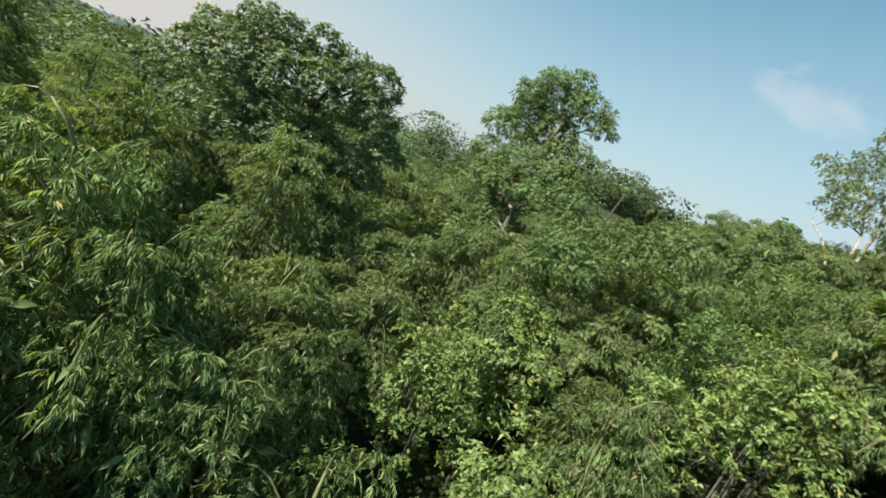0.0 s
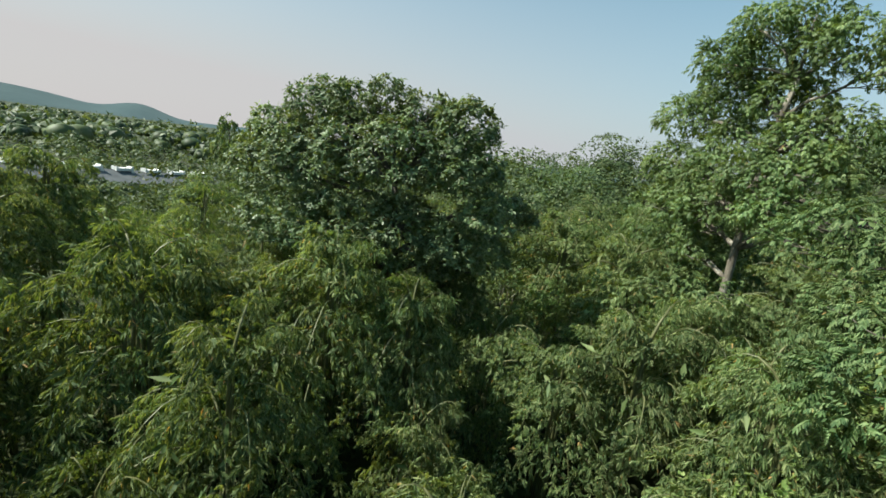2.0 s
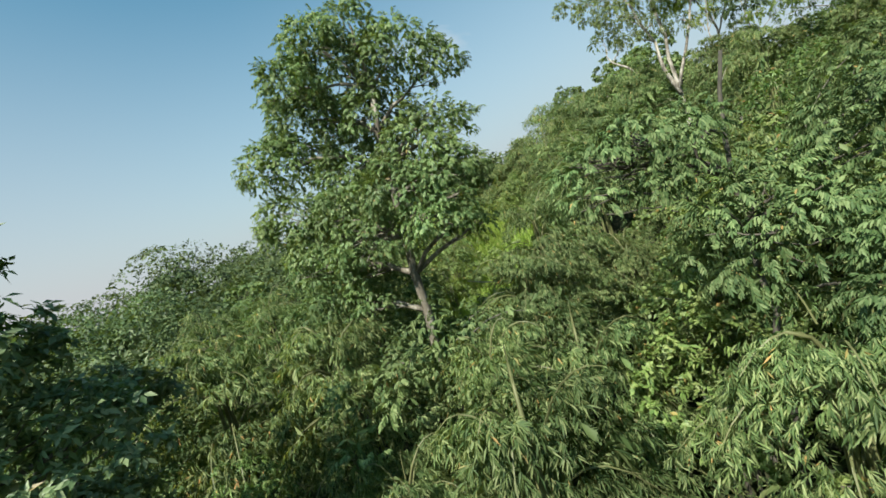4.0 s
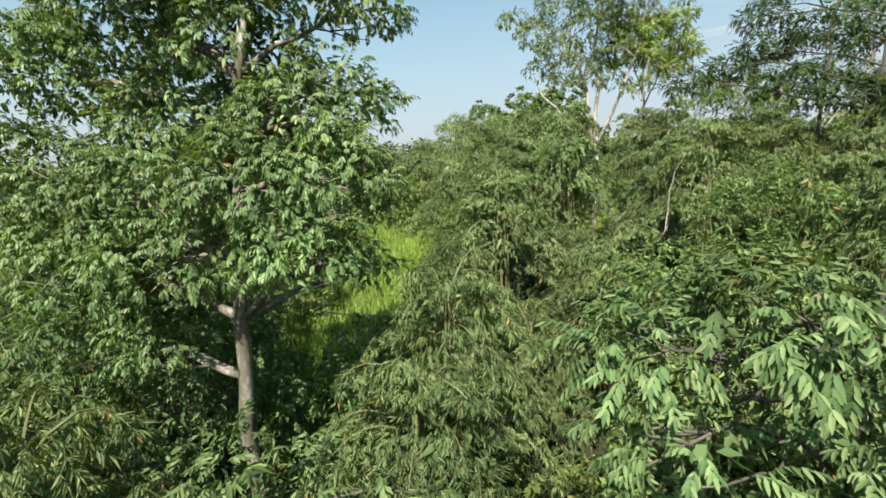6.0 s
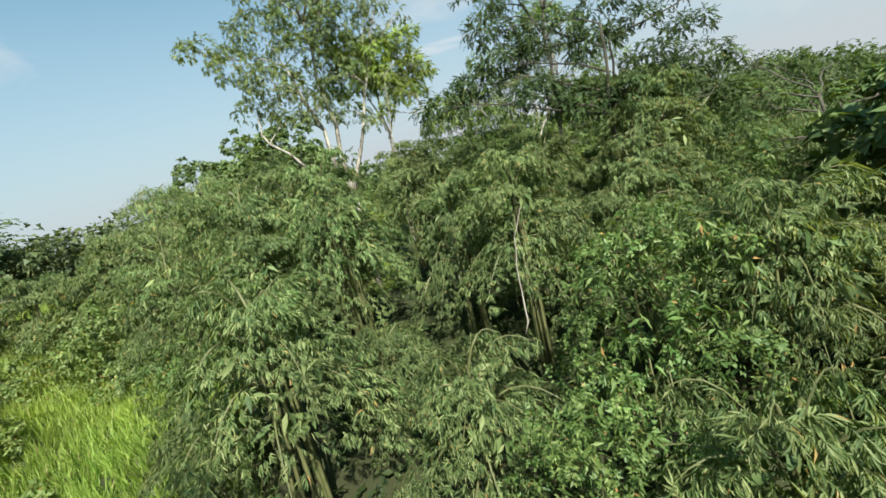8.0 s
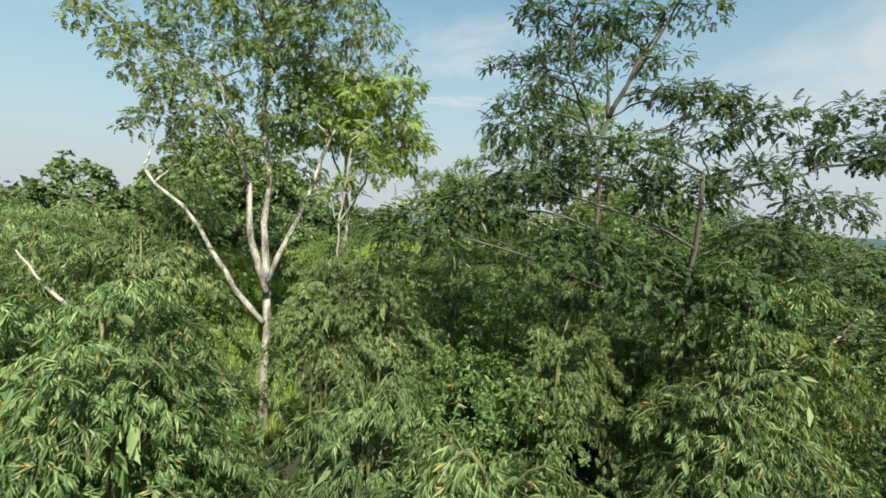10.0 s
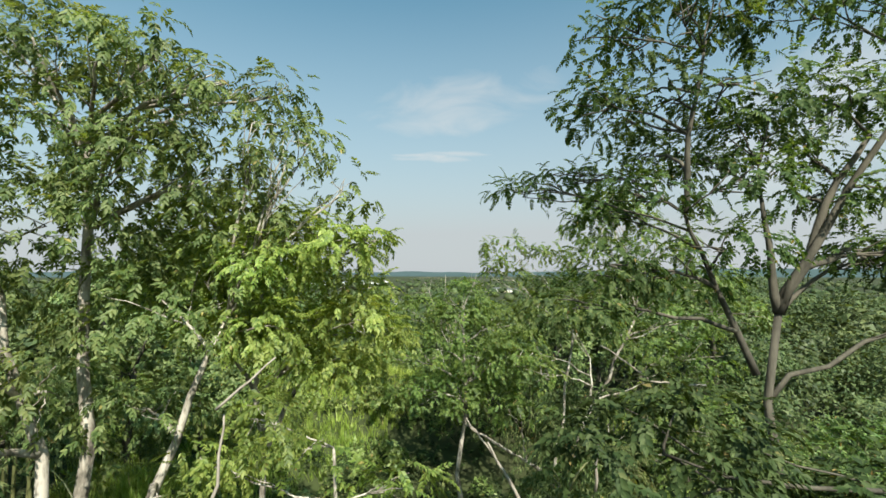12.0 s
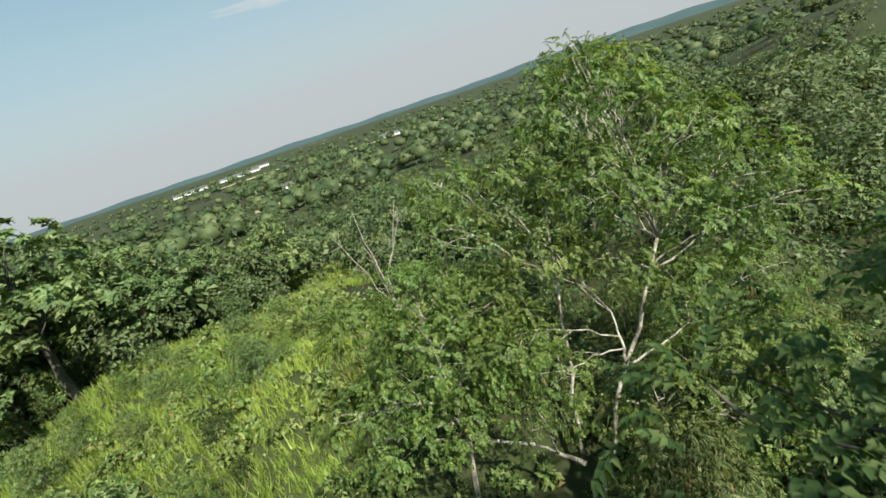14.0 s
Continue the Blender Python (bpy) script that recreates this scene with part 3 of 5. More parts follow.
tagged(new("backdrop", mesh_of("backdrop", bv, faces=bf, material=M_HILLS, smooth=True)), "distant hills on the horizon, blue-green from painted haze", "hills", kind="structure")
# ---- woods, bamboo and shrubs ----
WAY = np.array([eye for _, eye, _, _ in PATH])
DENSE = np.concatenate([WAY[i] + (WAY[i + 1] - WAY[i]) * np.linspace(0, 1, 12)[:, None] for i in range(len(WAY) - 1)])


def off_way(x, y):
    """Distance on plan from the flight line, and its height there."""
    d = np.hypot(DENSE[:, 0] - x, DENSE[:, 1] - y)
    return d.min(), DENSE[d.argmin(), 2]


def in_grass(x, y):
    return (-17 < x < -9 and 26 < y < 41) or (-4 < x < 17 and 47 < y < 66) or (15 < x < 27 and 60 < y < 86) or (0 < x < 5 and 44 < y < 48) or (-9.5 < x < -1 and 36.5 < y < 45) or math.hypot(x - 11, y - 41) < 3


def clump(name, label, category, rng, templates, mat, dense, size=1.0, height=4.3, shoots=6, smin=0.75, smax=1.1, stem_mat=None, fill=50.0, knot=0.13, hang=0.5, face=0.62, bumps=30):
    """A mound of foliage on stems, its foot at the origin."""
    root = tagged(new(name), label, category, "thicket on the slope")
    mid = min(2.9, height * 0.66)
    lobes = []
    for i in range(bumps):
        up = 1 - (i + 0.5) / bumps * 1.12
        a = i * 2.4 + rng.uniform(-0.35, 0.35)
        flat = math.sqrt(max(0, 1 - up * up))
        s = rng.uniform(0.32, 0.6)
        k = rng.uniform(0.88, 1.08)
        lobes.append((0.98 * k * flat * math.cos(a), 0.98 * k * flat * math.sin(a), height - mid + (mid - 0.5) * k * up, s, s, s * rng.uniform(0.8, 1.15)))
    for i in range(6):
        a, r = rng.uniform(0, 6.28), rng.uniform(0.1, 0.9)
        foot = np.array([0.25 * math.cos(a), 0.25 * math.sin(a), -0.3])
        tip = np.array([0.7 * r * math.cos(a), 0.7 * r * math.sin(a), height - 2.3])
        v, f = tube(bent(foot, tip, rng, 0.05, 7), np.linspace(0.035, 0.012, 7), 5)
        part("culm" if stem_mat is M_CULM else "stem", mesh_of("culm", v, faces=f, material=stem_mat, smooth=True), root)
    P, D = on_lobes(lobes, dense, rng, knot, 8, -0.35)
    arcs, ps, ds = [], [], []
    for i in range(shoots):
        a = rng.uniform(0, 6.28)
        out = np.array([math.cos(a), math.sin(a), 0])
        s = out * rng.uniform(0.2, 0.7) + (0, 0, height - rng.uniform(0.5, 1.0))
        reach, lift = rng.uniform(0.4, 0.9), rng.uniform(0.15, 0.4)
        t = np.linspace(0, 1, 9)[:, None]
        line = s + out * reach * t + np.array([0, 0, 1]) * (lift * t * 1.6 - 1.5 * lift * t * t)
        arcs.append(tube(line[::2], np.linspace(0.012, 0.004, 5), 3))
        for q in line[2:]:
            for _ in range(3):
                ps.append(q + rng.normal(0, 0.05, 3))
                ds.append(out * 0.8 + rng.normal(0, 0.6, 3))
    if shoots:
        v, f = joined(arcs)
        part("shoot_growth", mesh_of("shoot_growth", v, faces=f, material=stem_mat), root, "", "stuff")
        P, D = np.vstack([P, ps]), np.vstack([D, ds])
    v, f = scattered(P, D, templates, smin, smax, rng, hang, 0.5, face)
    fills = []
    small = [(x, y, z, a * 0.82, b * 0.82, c * 0.82) for x, y, z, a, b, c in lobes]
    Q, E = on_lobes(small, fill, rng, 0.05, 4, -0.3)
    fv, ff = scattered(Q, E, big_leaves(rng, 0.16, 0.27), 0.7, 1.2, rng, 0.8, 0.9, 0.7)
    part("foliage", mesh_of("foliage", np.concatenate([v, fv]), faces_tri=np.concatenate([f, ff + len(v)]), material=mat), root, "", "stuff")
    if size != 1.0:
        root.scale = (size,) * 3
    return root


def bamboo_clump(rng, templates, plumes=26, nodes=13, per_node=9, height=4.3, smin=0.8, smax=1.15, fill=14.0):
    """Culms that arch over from a common foot, each ending in a drooping plume of leaf sprays; its foot at the origin."""
    root = tagged(new("bamboo_clump"), "dense bamboo clump with hanging narrow leaves on the slope", "bamboo", "thicket on the slope")
    twigs, P, D = [], [], []
    for i in range(plumes):
        share = (i + 0.5) / plumes
        a = i * 2.4 + rng.uniform(-0.4, 0.4)
        out = np.array([math.cos(a), math.sin(a), 0])
        across = np.array([-out[1], out[0], 0])
        reach = 0.55 + 0.85 * share + rng.uniform(-0.15, 0.25)
        start = out * 0.25 * share + (0, 0, height - 1.0 - 1.55 * share**1.5 + rng.uniform(-0.2, 0.2))
        rise, drop = 1.5 - 0.7 * share + rng.uniform(-0.2, 0.2), 0.95 + 0.75 * share + rng.uniform(-0.1, 0.3)
        t = np.linspace(0, 1, nodes)[:, None]
        line = start + out * reach * t + np.array([0, 0, 1]) * (rise * t - drop * t * t) + across * 0.25 * rng.uniform(-1, 1) * t * t
        if i % 4 == 0:
            foot = out * rng.uniform(0.05, 0.3) + (0, 0, -0.3)
            v, f = tube(np.vstack([foot, foot * 0.6 + start * 0.4, start, line[3], line[6]]), (0.035, 0.032, 0.026, 0.018, 0.012), 5)
            part("culm", mesh_of("culm", v, faces=f, material=M_CULM, smooth=True), root)
        twigs.append(tube(line[2::2], np.linspace(0.012, 0.004, len(line[2::2])), 3))
        for k in range(3, nodes):
            f = k / (nodes - 1)
            spread = 0.10 + 0.34 * math.sin(math.pi * min(1.0, 0.2 + 0.85 * f))
            for _ in range(per_node):
                w = rng.uniform(-1, 1)
                P.append(line[k] + across * spread * w + out * rng.uniform(-0.08, 0.08) - np.array([0, 0, 1]) * (0.32 * spread * w * w + rng.uniform(0.0, 0.12)))
                D.append(out * 0.75 + across * w * 0.9 + (0, 0, rng.uniform(-0.4, 0.2)))
    v, f = joined(twigs)
    part("shoot_growth", mesh_of("shoot_growth", v, faces=f, material=M_CULM), root, "", "stuff")
    v, f = scattered(P, D, templates, smin, smax, rng, 0.25, 0.8, 0.3)
    Q, E = on_lobes([(0, 0, height - 1.7, 0.75, 0.75, 1.05)], fill, rng, 0.12, 4, -0.6)
    fv, ff = scattered(Q, E, big_leaves(rng, 0.26, 0.3), 0.7, 1.2, rng, 0.8, 0.9, 0.5)
    part("foliage", mesh_of("foliage", np.concatenate([v, fv]), faces_tri=np.concatenate([f, ff + len(v)]), material=M_BAMBOO), root, "", "stuff")
    return root


rng = np.random.default_rng(11)
rng_young = np.random.default_rng(19)
T_BAMBOO = [bamboo_spray(rng, 8, 0.85) for _ in range(10)]
T_BAMBOO_MID = [bamboo_spray(rng, 8, 0.95) for _ in range(10)]
T_BAMBOO_FAR = [bamboo_spray(rng, 7, 1.4, True) for _ in range(8)]
T_SHADE = [rosette(rng, 6, 0.14, 0.07, True) for _ in range(6)]
T_CREEPER = [rosette(rng, 7, 0.075, 0.034, True) for _ in range(6)]
T_VINE = [rosette(rng, 8, 0.10, 0.062, True) for _ in range(6)]
T_VINE_FAR = [rosette(rng, 4, 0.2, 0.12, True) for _ in range(6)]
T_PINN = [comb_frond(rng, 6, 0.34, 0.135, 0.036, 0.4) for _ in range(6)]
T_PINN_SLIM = [comb_frond(rng, 4, 0.28, 0.17, 0.058, 0.4, True) for _ in range(8)]
T_PINN_FULL = [comb_frond(rng, 4, 0.28, 0.17, 0.056, 0.4) for _ in range(8)]
T_BROAD = [rosette(rng, 7, 0.125, 0.056, True) for _ in range(8)]
T_FEATHER = [pinnate_frond(rng, 5, 0.30, 0.11, 0.056, 0.3, True) for _ in range(8)]
T_YOUNG = [pinnate_frond(rng_young, 6, 0.34, 0.115, 0.05, 0.35, True) for _ in range(8)]
T_BLADE = [pinnate_frond(rng, 3, 0.24, 0.17, 0.062, 0.5) for _ in range(8)]

protos = {
    "close": [bamboo_clump(rng, T_BAMBOO) for _ in range(4)],
    "near": [bamboo_clump(rng, T_BAMBOO_MID) for _ in range(3)],
    "far": [bamboo_clump(rng, T_BAMBOO_FAR, 22, 11, 5) for _ in range(3)],
    "vine": [clump("vine_shrub", "yellow-green shrub overgrown with broad-leaved vines", "shrub", rng, T_VINE, M_VINE, 20, stem_mat=M_DARKBARK, shoots=4, hang=0.2) for _ in range(3)],
    "creeper": [clump("creeper_clump", "bamboo clump overgrown with saturated green creepers", "creeper", rng, T_CREEPER, M_CREEPER, 27, stem_mat=M_CULM, shoots=5, hang=0.3) for _ in range(2)],
    # shade kind: the shade is in the leaf colour, wherever the shrub stands
    "shade": [clump("dark_shrub", "dense green shrub, its leaf colour darkened to stand for shade", "shrub", rng, T_SHADE, M_SHADE, 12, stem_mat=M_DARKBARK, shoots=3, hang=0.3) for _ in range(2)],
    "leafy": [clump("leafy_shrub", "green shrub with feather-shaped glossy leaves", "shrub", rng, T_PINN_SLIM, M_PINNATE, 20, stem_mat=M_DARKBARK, shoots=4, smin=0.4, smax=0.62, face=0.2, hang=0.2) for _ in range(2)],
}
protos["mound"] = [clump("vine_mound", "low mound of yellow-green creepers in the grass", "shrub", rng, T_VINE_FAR, M_VINE, 6, height=2.2, shoots=2, bumps=16, stem_mat=M_DARKBARK, hang=0.2, fill=16, smin=0.6, smax=1.0) for _ in range(3)]
used = set()


def put_clump(kind, x, y, top, rng, size=None):
    size = size or rng.uniform(0.95, 1.4)
    foot = top - 4.1 * size if kind != "mound" else top - 4.1
    m = Matrix.Translation((x, y, foot)) @ Matrix.Rotation(rng.uniform(0, 6.28), 4, "Z") @ Matrix.Diagonal((size * rng.uniform(0.92, 1.12), size * rng.uniform(0.92, 1.12), size, 1))
    src = protos[kind][rng.integers(0, len(protos[kind]))]
    if src.name not in used:
        used.add(src.name)
        src.matrix_basis = m
    else:
        copy_thing(src, m)


# dark pits between the mounds: x, y, radius
HOLLOWS = ((-8.6, 6.3, 2.0), (-9.7, 6.9, 2.0), (-7.8, 10.4, 1.3), (-7.3, 2.4, 2.3), (-7.8, 18.0, 1.5), (-9.8, 8.9, 1.2), (-2.2, 23.6, 1.8), (1.6, 20.0, 1.0), (-0.2, 19.2, 1.5), (-5.0, 28.0, 1.7), (-1.4, 23.9, 1.2), (2.6, 24.4, 1.6), (4.6, 22.8, 1.9), (5.4, 25.0, 1.6), (5.0, 20.6, 1.8), (7.0, 21.4, 1.8), (-11.6, 22.9, 1.9))
# low growth in front of the pale trunk: a line at the height of its cover, and its half width
LOW_LINES = (((-9.8, 11.1, 1.6), (-13.4, 18.5, -3.2), 1.5), ((-7.7, 6.7, 0.7), (-13.4, 18.5, -3.2), 1.4))


def low_cover(x, y, top):
    for a, b, wide in LOW_LINES:
        a, b = np.array(a), np.array(b)
        k = float(np.dot((x, y) - a[:2], (b - a)[:2]) / np.dot((b - a)[:2], (b - a)[:2]))
        if 0.2 < k < 1.05 and np.hypot(*((x, y) - (a + (b - a) * k)[:2])) < wide:
            top = min(top, a[2] + (b - a)[2] * k - 0.25)
    return top


rng = np.random.default_rng(23)
rng_gap = np.random.default_rng(57)
for gx0 in np.arange(-24, 28, 2.75):
    for gy0 in np.arange(-9, 50, 2.75):
        x, y = gx0 + rng.uniform(-0.9, 0.9), gy0 + rng.uniform(-0.9, 0.9)
        d, high = off_way(x, y)
        if d > 20 or (x < -8.8 and y > 26) or (y > 35.2 and x > -5 and x < 3) or (y > 36 and x < 8) or in_grass(x, y) or (x > 9 and y < 22):
            continue
        if math.hypot(x + 15.3, y - 7.8) < 1.6 or math.hypot(x + 7.0, y - 14.2) < 1.5 or (x > 1 and y < 8) or math.hypot(x + 13.4, y - 18.3) < 1.2:
            continue
        top = float(canopy_z(x, y)) + 0.25 + rng.normal(0, 0.4) + 0.8 * noise.noise((x / 4.0, y / 4.0, 3.7))
        if x > 8:
            top = float(ground_z(x, y)) + rng.uniform(2.0, 4.0)
        if rng_gap.random() < (0.3 if x < -4 and y < 11 else 0.16):
            top -= 1.7
        for hx, hy, hr in HOLLOWS:
            if math.hypot(x - hx, y - hy) < hr:
                top -= 2.9
        if d < 4.5:
            top = min(top, high - 3.0 + 0.35 * max(0, d - 2))
        top = low_cover(x, y, top)
        kind = "close" if d < 5.0 else "near" if d < 10 else "far"
        if (x > -8.2 and 5.5 < y < 13.5 and rng.random() < 0.9) or (-9.5 < x < -6.5 and 14 < y < 19 and rng.random() < 0.45):
            kind = "vine"
        elif x < -11.2 and 12 < y < 26 and rng.random() < 0.6:
            kind = "leafy"
        elif y > 11 and rng.random() < 0.17:
            kind = "creeper"
        elif x > 8 and rng.random() < 0.4:
            kind = "leafy"
        put_clump(kind, x, y, top, rng)
for x, y, top, size in ((-9.5, 38, 5.6, 1.2), (-7.5, 40, 5.7, 1.3), (-11.5, 41, 4.4, 1.3), (-6, 43, 6.1, 1.4), (-9, 43.5, 5.9, 1.4), (-3.5, 45, 7.0, 1.4), (-8.6, 35, 4.0, 1.1), (-9.6, 33, 2.6, 1.1)):
    put_clump("far", x, y, top, rng, size)
for x, y in rng.uniform((-2.5, 46), (16.5, 67), (80, 2)):
    if math.hypot(x - 13, y - 49.5) > 2:
        put_clump("mound", x, y, float(ground_z(x, y)) + rng.uniform(0.5, 1.5) + 2.05, rng, rng.uniform(0.6, 1.2))
for k, (x, y) in enumerate(rng.uniform((-3, 49), (16, 68), (44, 2))):
    if math.hypot(x - 13, y - 49.5) > 2 and math.hypot(x - 4, y - 55) > 2:
        size = rng.uniform(0.3, 0.62)
        put_clump(("creeper", "leafy", "vine", "shade")[k % 4], x, y, float(ground_z(x, y)) + 3.4 * size, rng, size)
for k in range(16):
    x, y = -4.0 + 0.95 * k + rng.normal(0, 0.5), 67.5 + 0.35 * k + rng.normal(0, 0.9)
    size = rng.uniform(0.45, 0.75)
    put_clump(("leafy", "vine", "creeper")[k % 3], x, y, float(ground_z(x, y)) + 3.6 * size, rng, size)
for x, y in rng.uniform((-16.5, 24), (-9.5, 40), (16, 2)):
    put_clump("mound", x, y, float(ground_z(x, y)) + rng.uniform(0.2, 0.7) + 2.05, rng, rng.uniform(0.5, 0.9))
# growth round the grass of the side valley
for kind, x, y, top, size in (("vine", -15.9, 28.6, -0.6, 1.0), ("far", -16.4, 31.5, 0.2, 1.1), ("vine", -15.8, 34.6, 0.6, 1.0), ("far", -16.6, 37.5, 1.4, 1.1), ("vine", -17.0, 25.8, -0.8, 1.0), ("far", -18.5, 29.5, 0.4, 1.2),
                              ("vine", -14.8, 38.6, 0.6, 1.15), ("near", -14.8, 41.5, 2.4, 1.25), ("near", -12.9, 40.2, 3.5, 1.25), ("near", -11.4, 38.6, 4.2, 1.25), ("vine", -13.2, 37.8, 0.2, 1.1), ("vine", -17.0, 38.4, 0.4, 1.1),
                              ("vine", -12.0, 36.4, 1.6, 1.1), ("near", -17.2, 41.5, 1.6, 1.2), ("near", -15.6, -1.3, -0.3, 1.1), ("near", -17.5, -1.0, -0.4, 1.1), ("near", -9.9, 28.6, -0.1, 0.95), ("creeper", -9.8, 31.2, 0.8, 1.0),
                              ("near", -10.0, 34.0, 1.6, 1.0)):
    put_clump(kind, x, y, top, rng, size)
# shrubs in the hollow under the valley slope, its shade painted into their leaves
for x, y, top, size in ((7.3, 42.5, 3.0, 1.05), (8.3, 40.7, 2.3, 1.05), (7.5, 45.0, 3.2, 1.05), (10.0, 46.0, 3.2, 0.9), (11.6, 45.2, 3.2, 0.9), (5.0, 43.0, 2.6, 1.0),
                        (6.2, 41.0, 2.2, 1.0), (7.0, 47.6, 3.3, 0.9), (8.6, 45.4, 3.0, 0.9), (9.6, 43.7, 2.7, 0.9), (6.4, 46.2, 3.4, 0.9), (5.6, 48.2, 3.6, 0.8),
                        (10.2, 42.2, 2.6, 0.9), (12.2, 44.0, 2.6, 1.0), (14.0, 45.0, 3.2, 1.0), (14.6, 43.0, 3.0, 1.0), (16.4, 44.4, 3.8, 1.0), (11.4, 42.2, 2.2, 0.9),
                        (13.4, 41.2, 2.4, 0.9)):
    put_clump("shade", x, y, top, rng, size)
# shrubs on the east side, leaf colour darkened to stand for shade
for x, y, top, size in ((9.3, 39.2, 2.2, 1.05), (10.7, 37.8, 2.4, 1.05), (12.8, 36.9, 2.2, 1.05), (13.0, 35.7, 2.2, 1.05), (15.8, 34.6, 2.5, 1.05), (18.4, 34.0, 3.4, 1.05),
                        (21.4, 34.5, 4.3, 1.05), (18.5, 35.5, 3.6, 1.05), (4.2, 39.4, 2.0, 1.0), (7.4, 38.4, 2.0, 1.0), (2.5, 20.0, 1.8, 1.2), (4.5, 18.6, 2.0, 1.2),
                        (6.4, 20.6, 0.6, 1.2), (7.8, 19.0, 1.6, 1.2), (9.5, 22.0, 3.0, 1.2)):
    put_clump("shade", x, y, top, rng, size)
# bamboo and vines close under the flight
for kind, x, y, top, size in (("near", -12.6, 6.0, -1.5, 1.0), ("near", -12.0, 7.6, -1.9, 1.0), ("near", -13.4, 4.6, -1.5, 1.0), ("close", 1.4, 21.3, 0.9, 1.0), ("close", 2.5, 22.3, 1.1, 1.0), ("close", 3.1, 20.9, 0.7, 1.0),
                              ("close", -11.2, 15.4, -1.9, 1.0), ("close", -10.3, 16.6, -0.5, 1.0), ("close", -10.9, 14.2, -1.3, 1.0), ("close", -5.4, 0.6, -4.9, 1.0), ("close", -4.3, 1.0, -4.7, 1.0), ("close", -7.0, 0.4, -4.5, 1.0),
                              ("close", -3.8, 1.8, -4.4, 1.0), ("close", -4.6, 0.9, -1.9, 0.9), ("close", -5.5, 0.4, -1.3, 0.9)):
    put_clump(kind, x, y, top, rng, size)
for kind, x, y, top, size in (("close", -3.9, 1.8, -2.9, 0.9), ("close", -6.7, 10.3, -3.1, 0.95), ("vine", -6.3, 11.3, -2.2, 0.95), ("close", -5.5, 12.2, -2.3, 0.95), ("close", -7.1, 11.7, -1.4, 0.95), ("vine", -7.3, 15.2, -1.7, 0.95),
                              ("vine", -6.6, 16.3, -0.2, 0.95), ("vine", -5.7, 17.5, 0.3, 0.95), ("vine", -5.2, 16.0, 0.2, 0.9), ("vine", -6.7, 10.0, -3.6, 0.95), ("close", -7.6, 7.1, -3.4, 0.95), ("close", -7.9, 5.4, -3.8, 0.9),
                              ("close", -7.3, 4.1, -3.2, 0.95), ("close", -7.4, 2.9, -3.4, 0.9), ("close", -5.9, 4.3, -3.7, 0.8)):
    put_clump(kind, x, y, top, rng, size)
for kind in protos:
    for src in protos[kind]:
        if src.name not in used:
            put_clump(kind, 8 + rng.uniform(0, 3), 16 + rng.uniform(0, 6), 2.0, rng)

# ---- the trees that stand out ----
rng = np.random.default_rng(5)
make_tree("broadleaf_tree", "round dark green broad-leaved tree with glossy leaves above bamboo", "tree", (-16.5, 8.0, -7.2), (-16.4, 7.9, 0.2),
          balls(((-14.8, 9.3, 1.9, 0.8), (-15.5, 8.4, 2.1, 0.69), (-16.2, 7.4, 2.4, 0.69), (-16.9, 6.5, 2.2, 0.69), (-17.3, 5.6, 2.1, 0.8), (-18.1, 4.5, 1.4, 0.69), (-14.8, 9.3, 0.8, 1.02), (-14.2, 10, -0.3, 0.69), (-14.6, 9.3, -1.3, 0.8), (-15.7, 7.9, 0.8, 1.47), (-16.6, 6.6, 0.6, 1.47), (-17.7, 5.1, 0.4, 1.47), (-15.5, 8.1, -1.1, 1.13), (-16.4, 6.7, -1.2, 1.35), (-18.4, 4.2, 0.3, 0.95), (-17.7, 4.8, -1.4, 1.13), (-16.3, 9.2, 1.7, 0.8), (-18.4, 6.2, 2, 0.69), (-16.3, 9.1, 0.5, 1.02), (-17.2, 7.7, 0.5, 1.47))) + balls(((-16.9, 5.6, -1.6, 0.85), (-16.0, 7.2, -2.1, 0.85), (-15.6, 8.8, -2.0, 0.85), (-15.4, 10.6, -1.7, 0.75), (-15.7, 11.6, -0.5, 0.7), (-15.8, 8.2, -1.0, 0.9)), 0.9),
          T_BROAD, M_BROAD, M_DARKBARK, 0.2, rng, 90, 0.24, 8, 0.75, 1.1, 0.3, filler=40, fill_size=0.15, face=0.65)
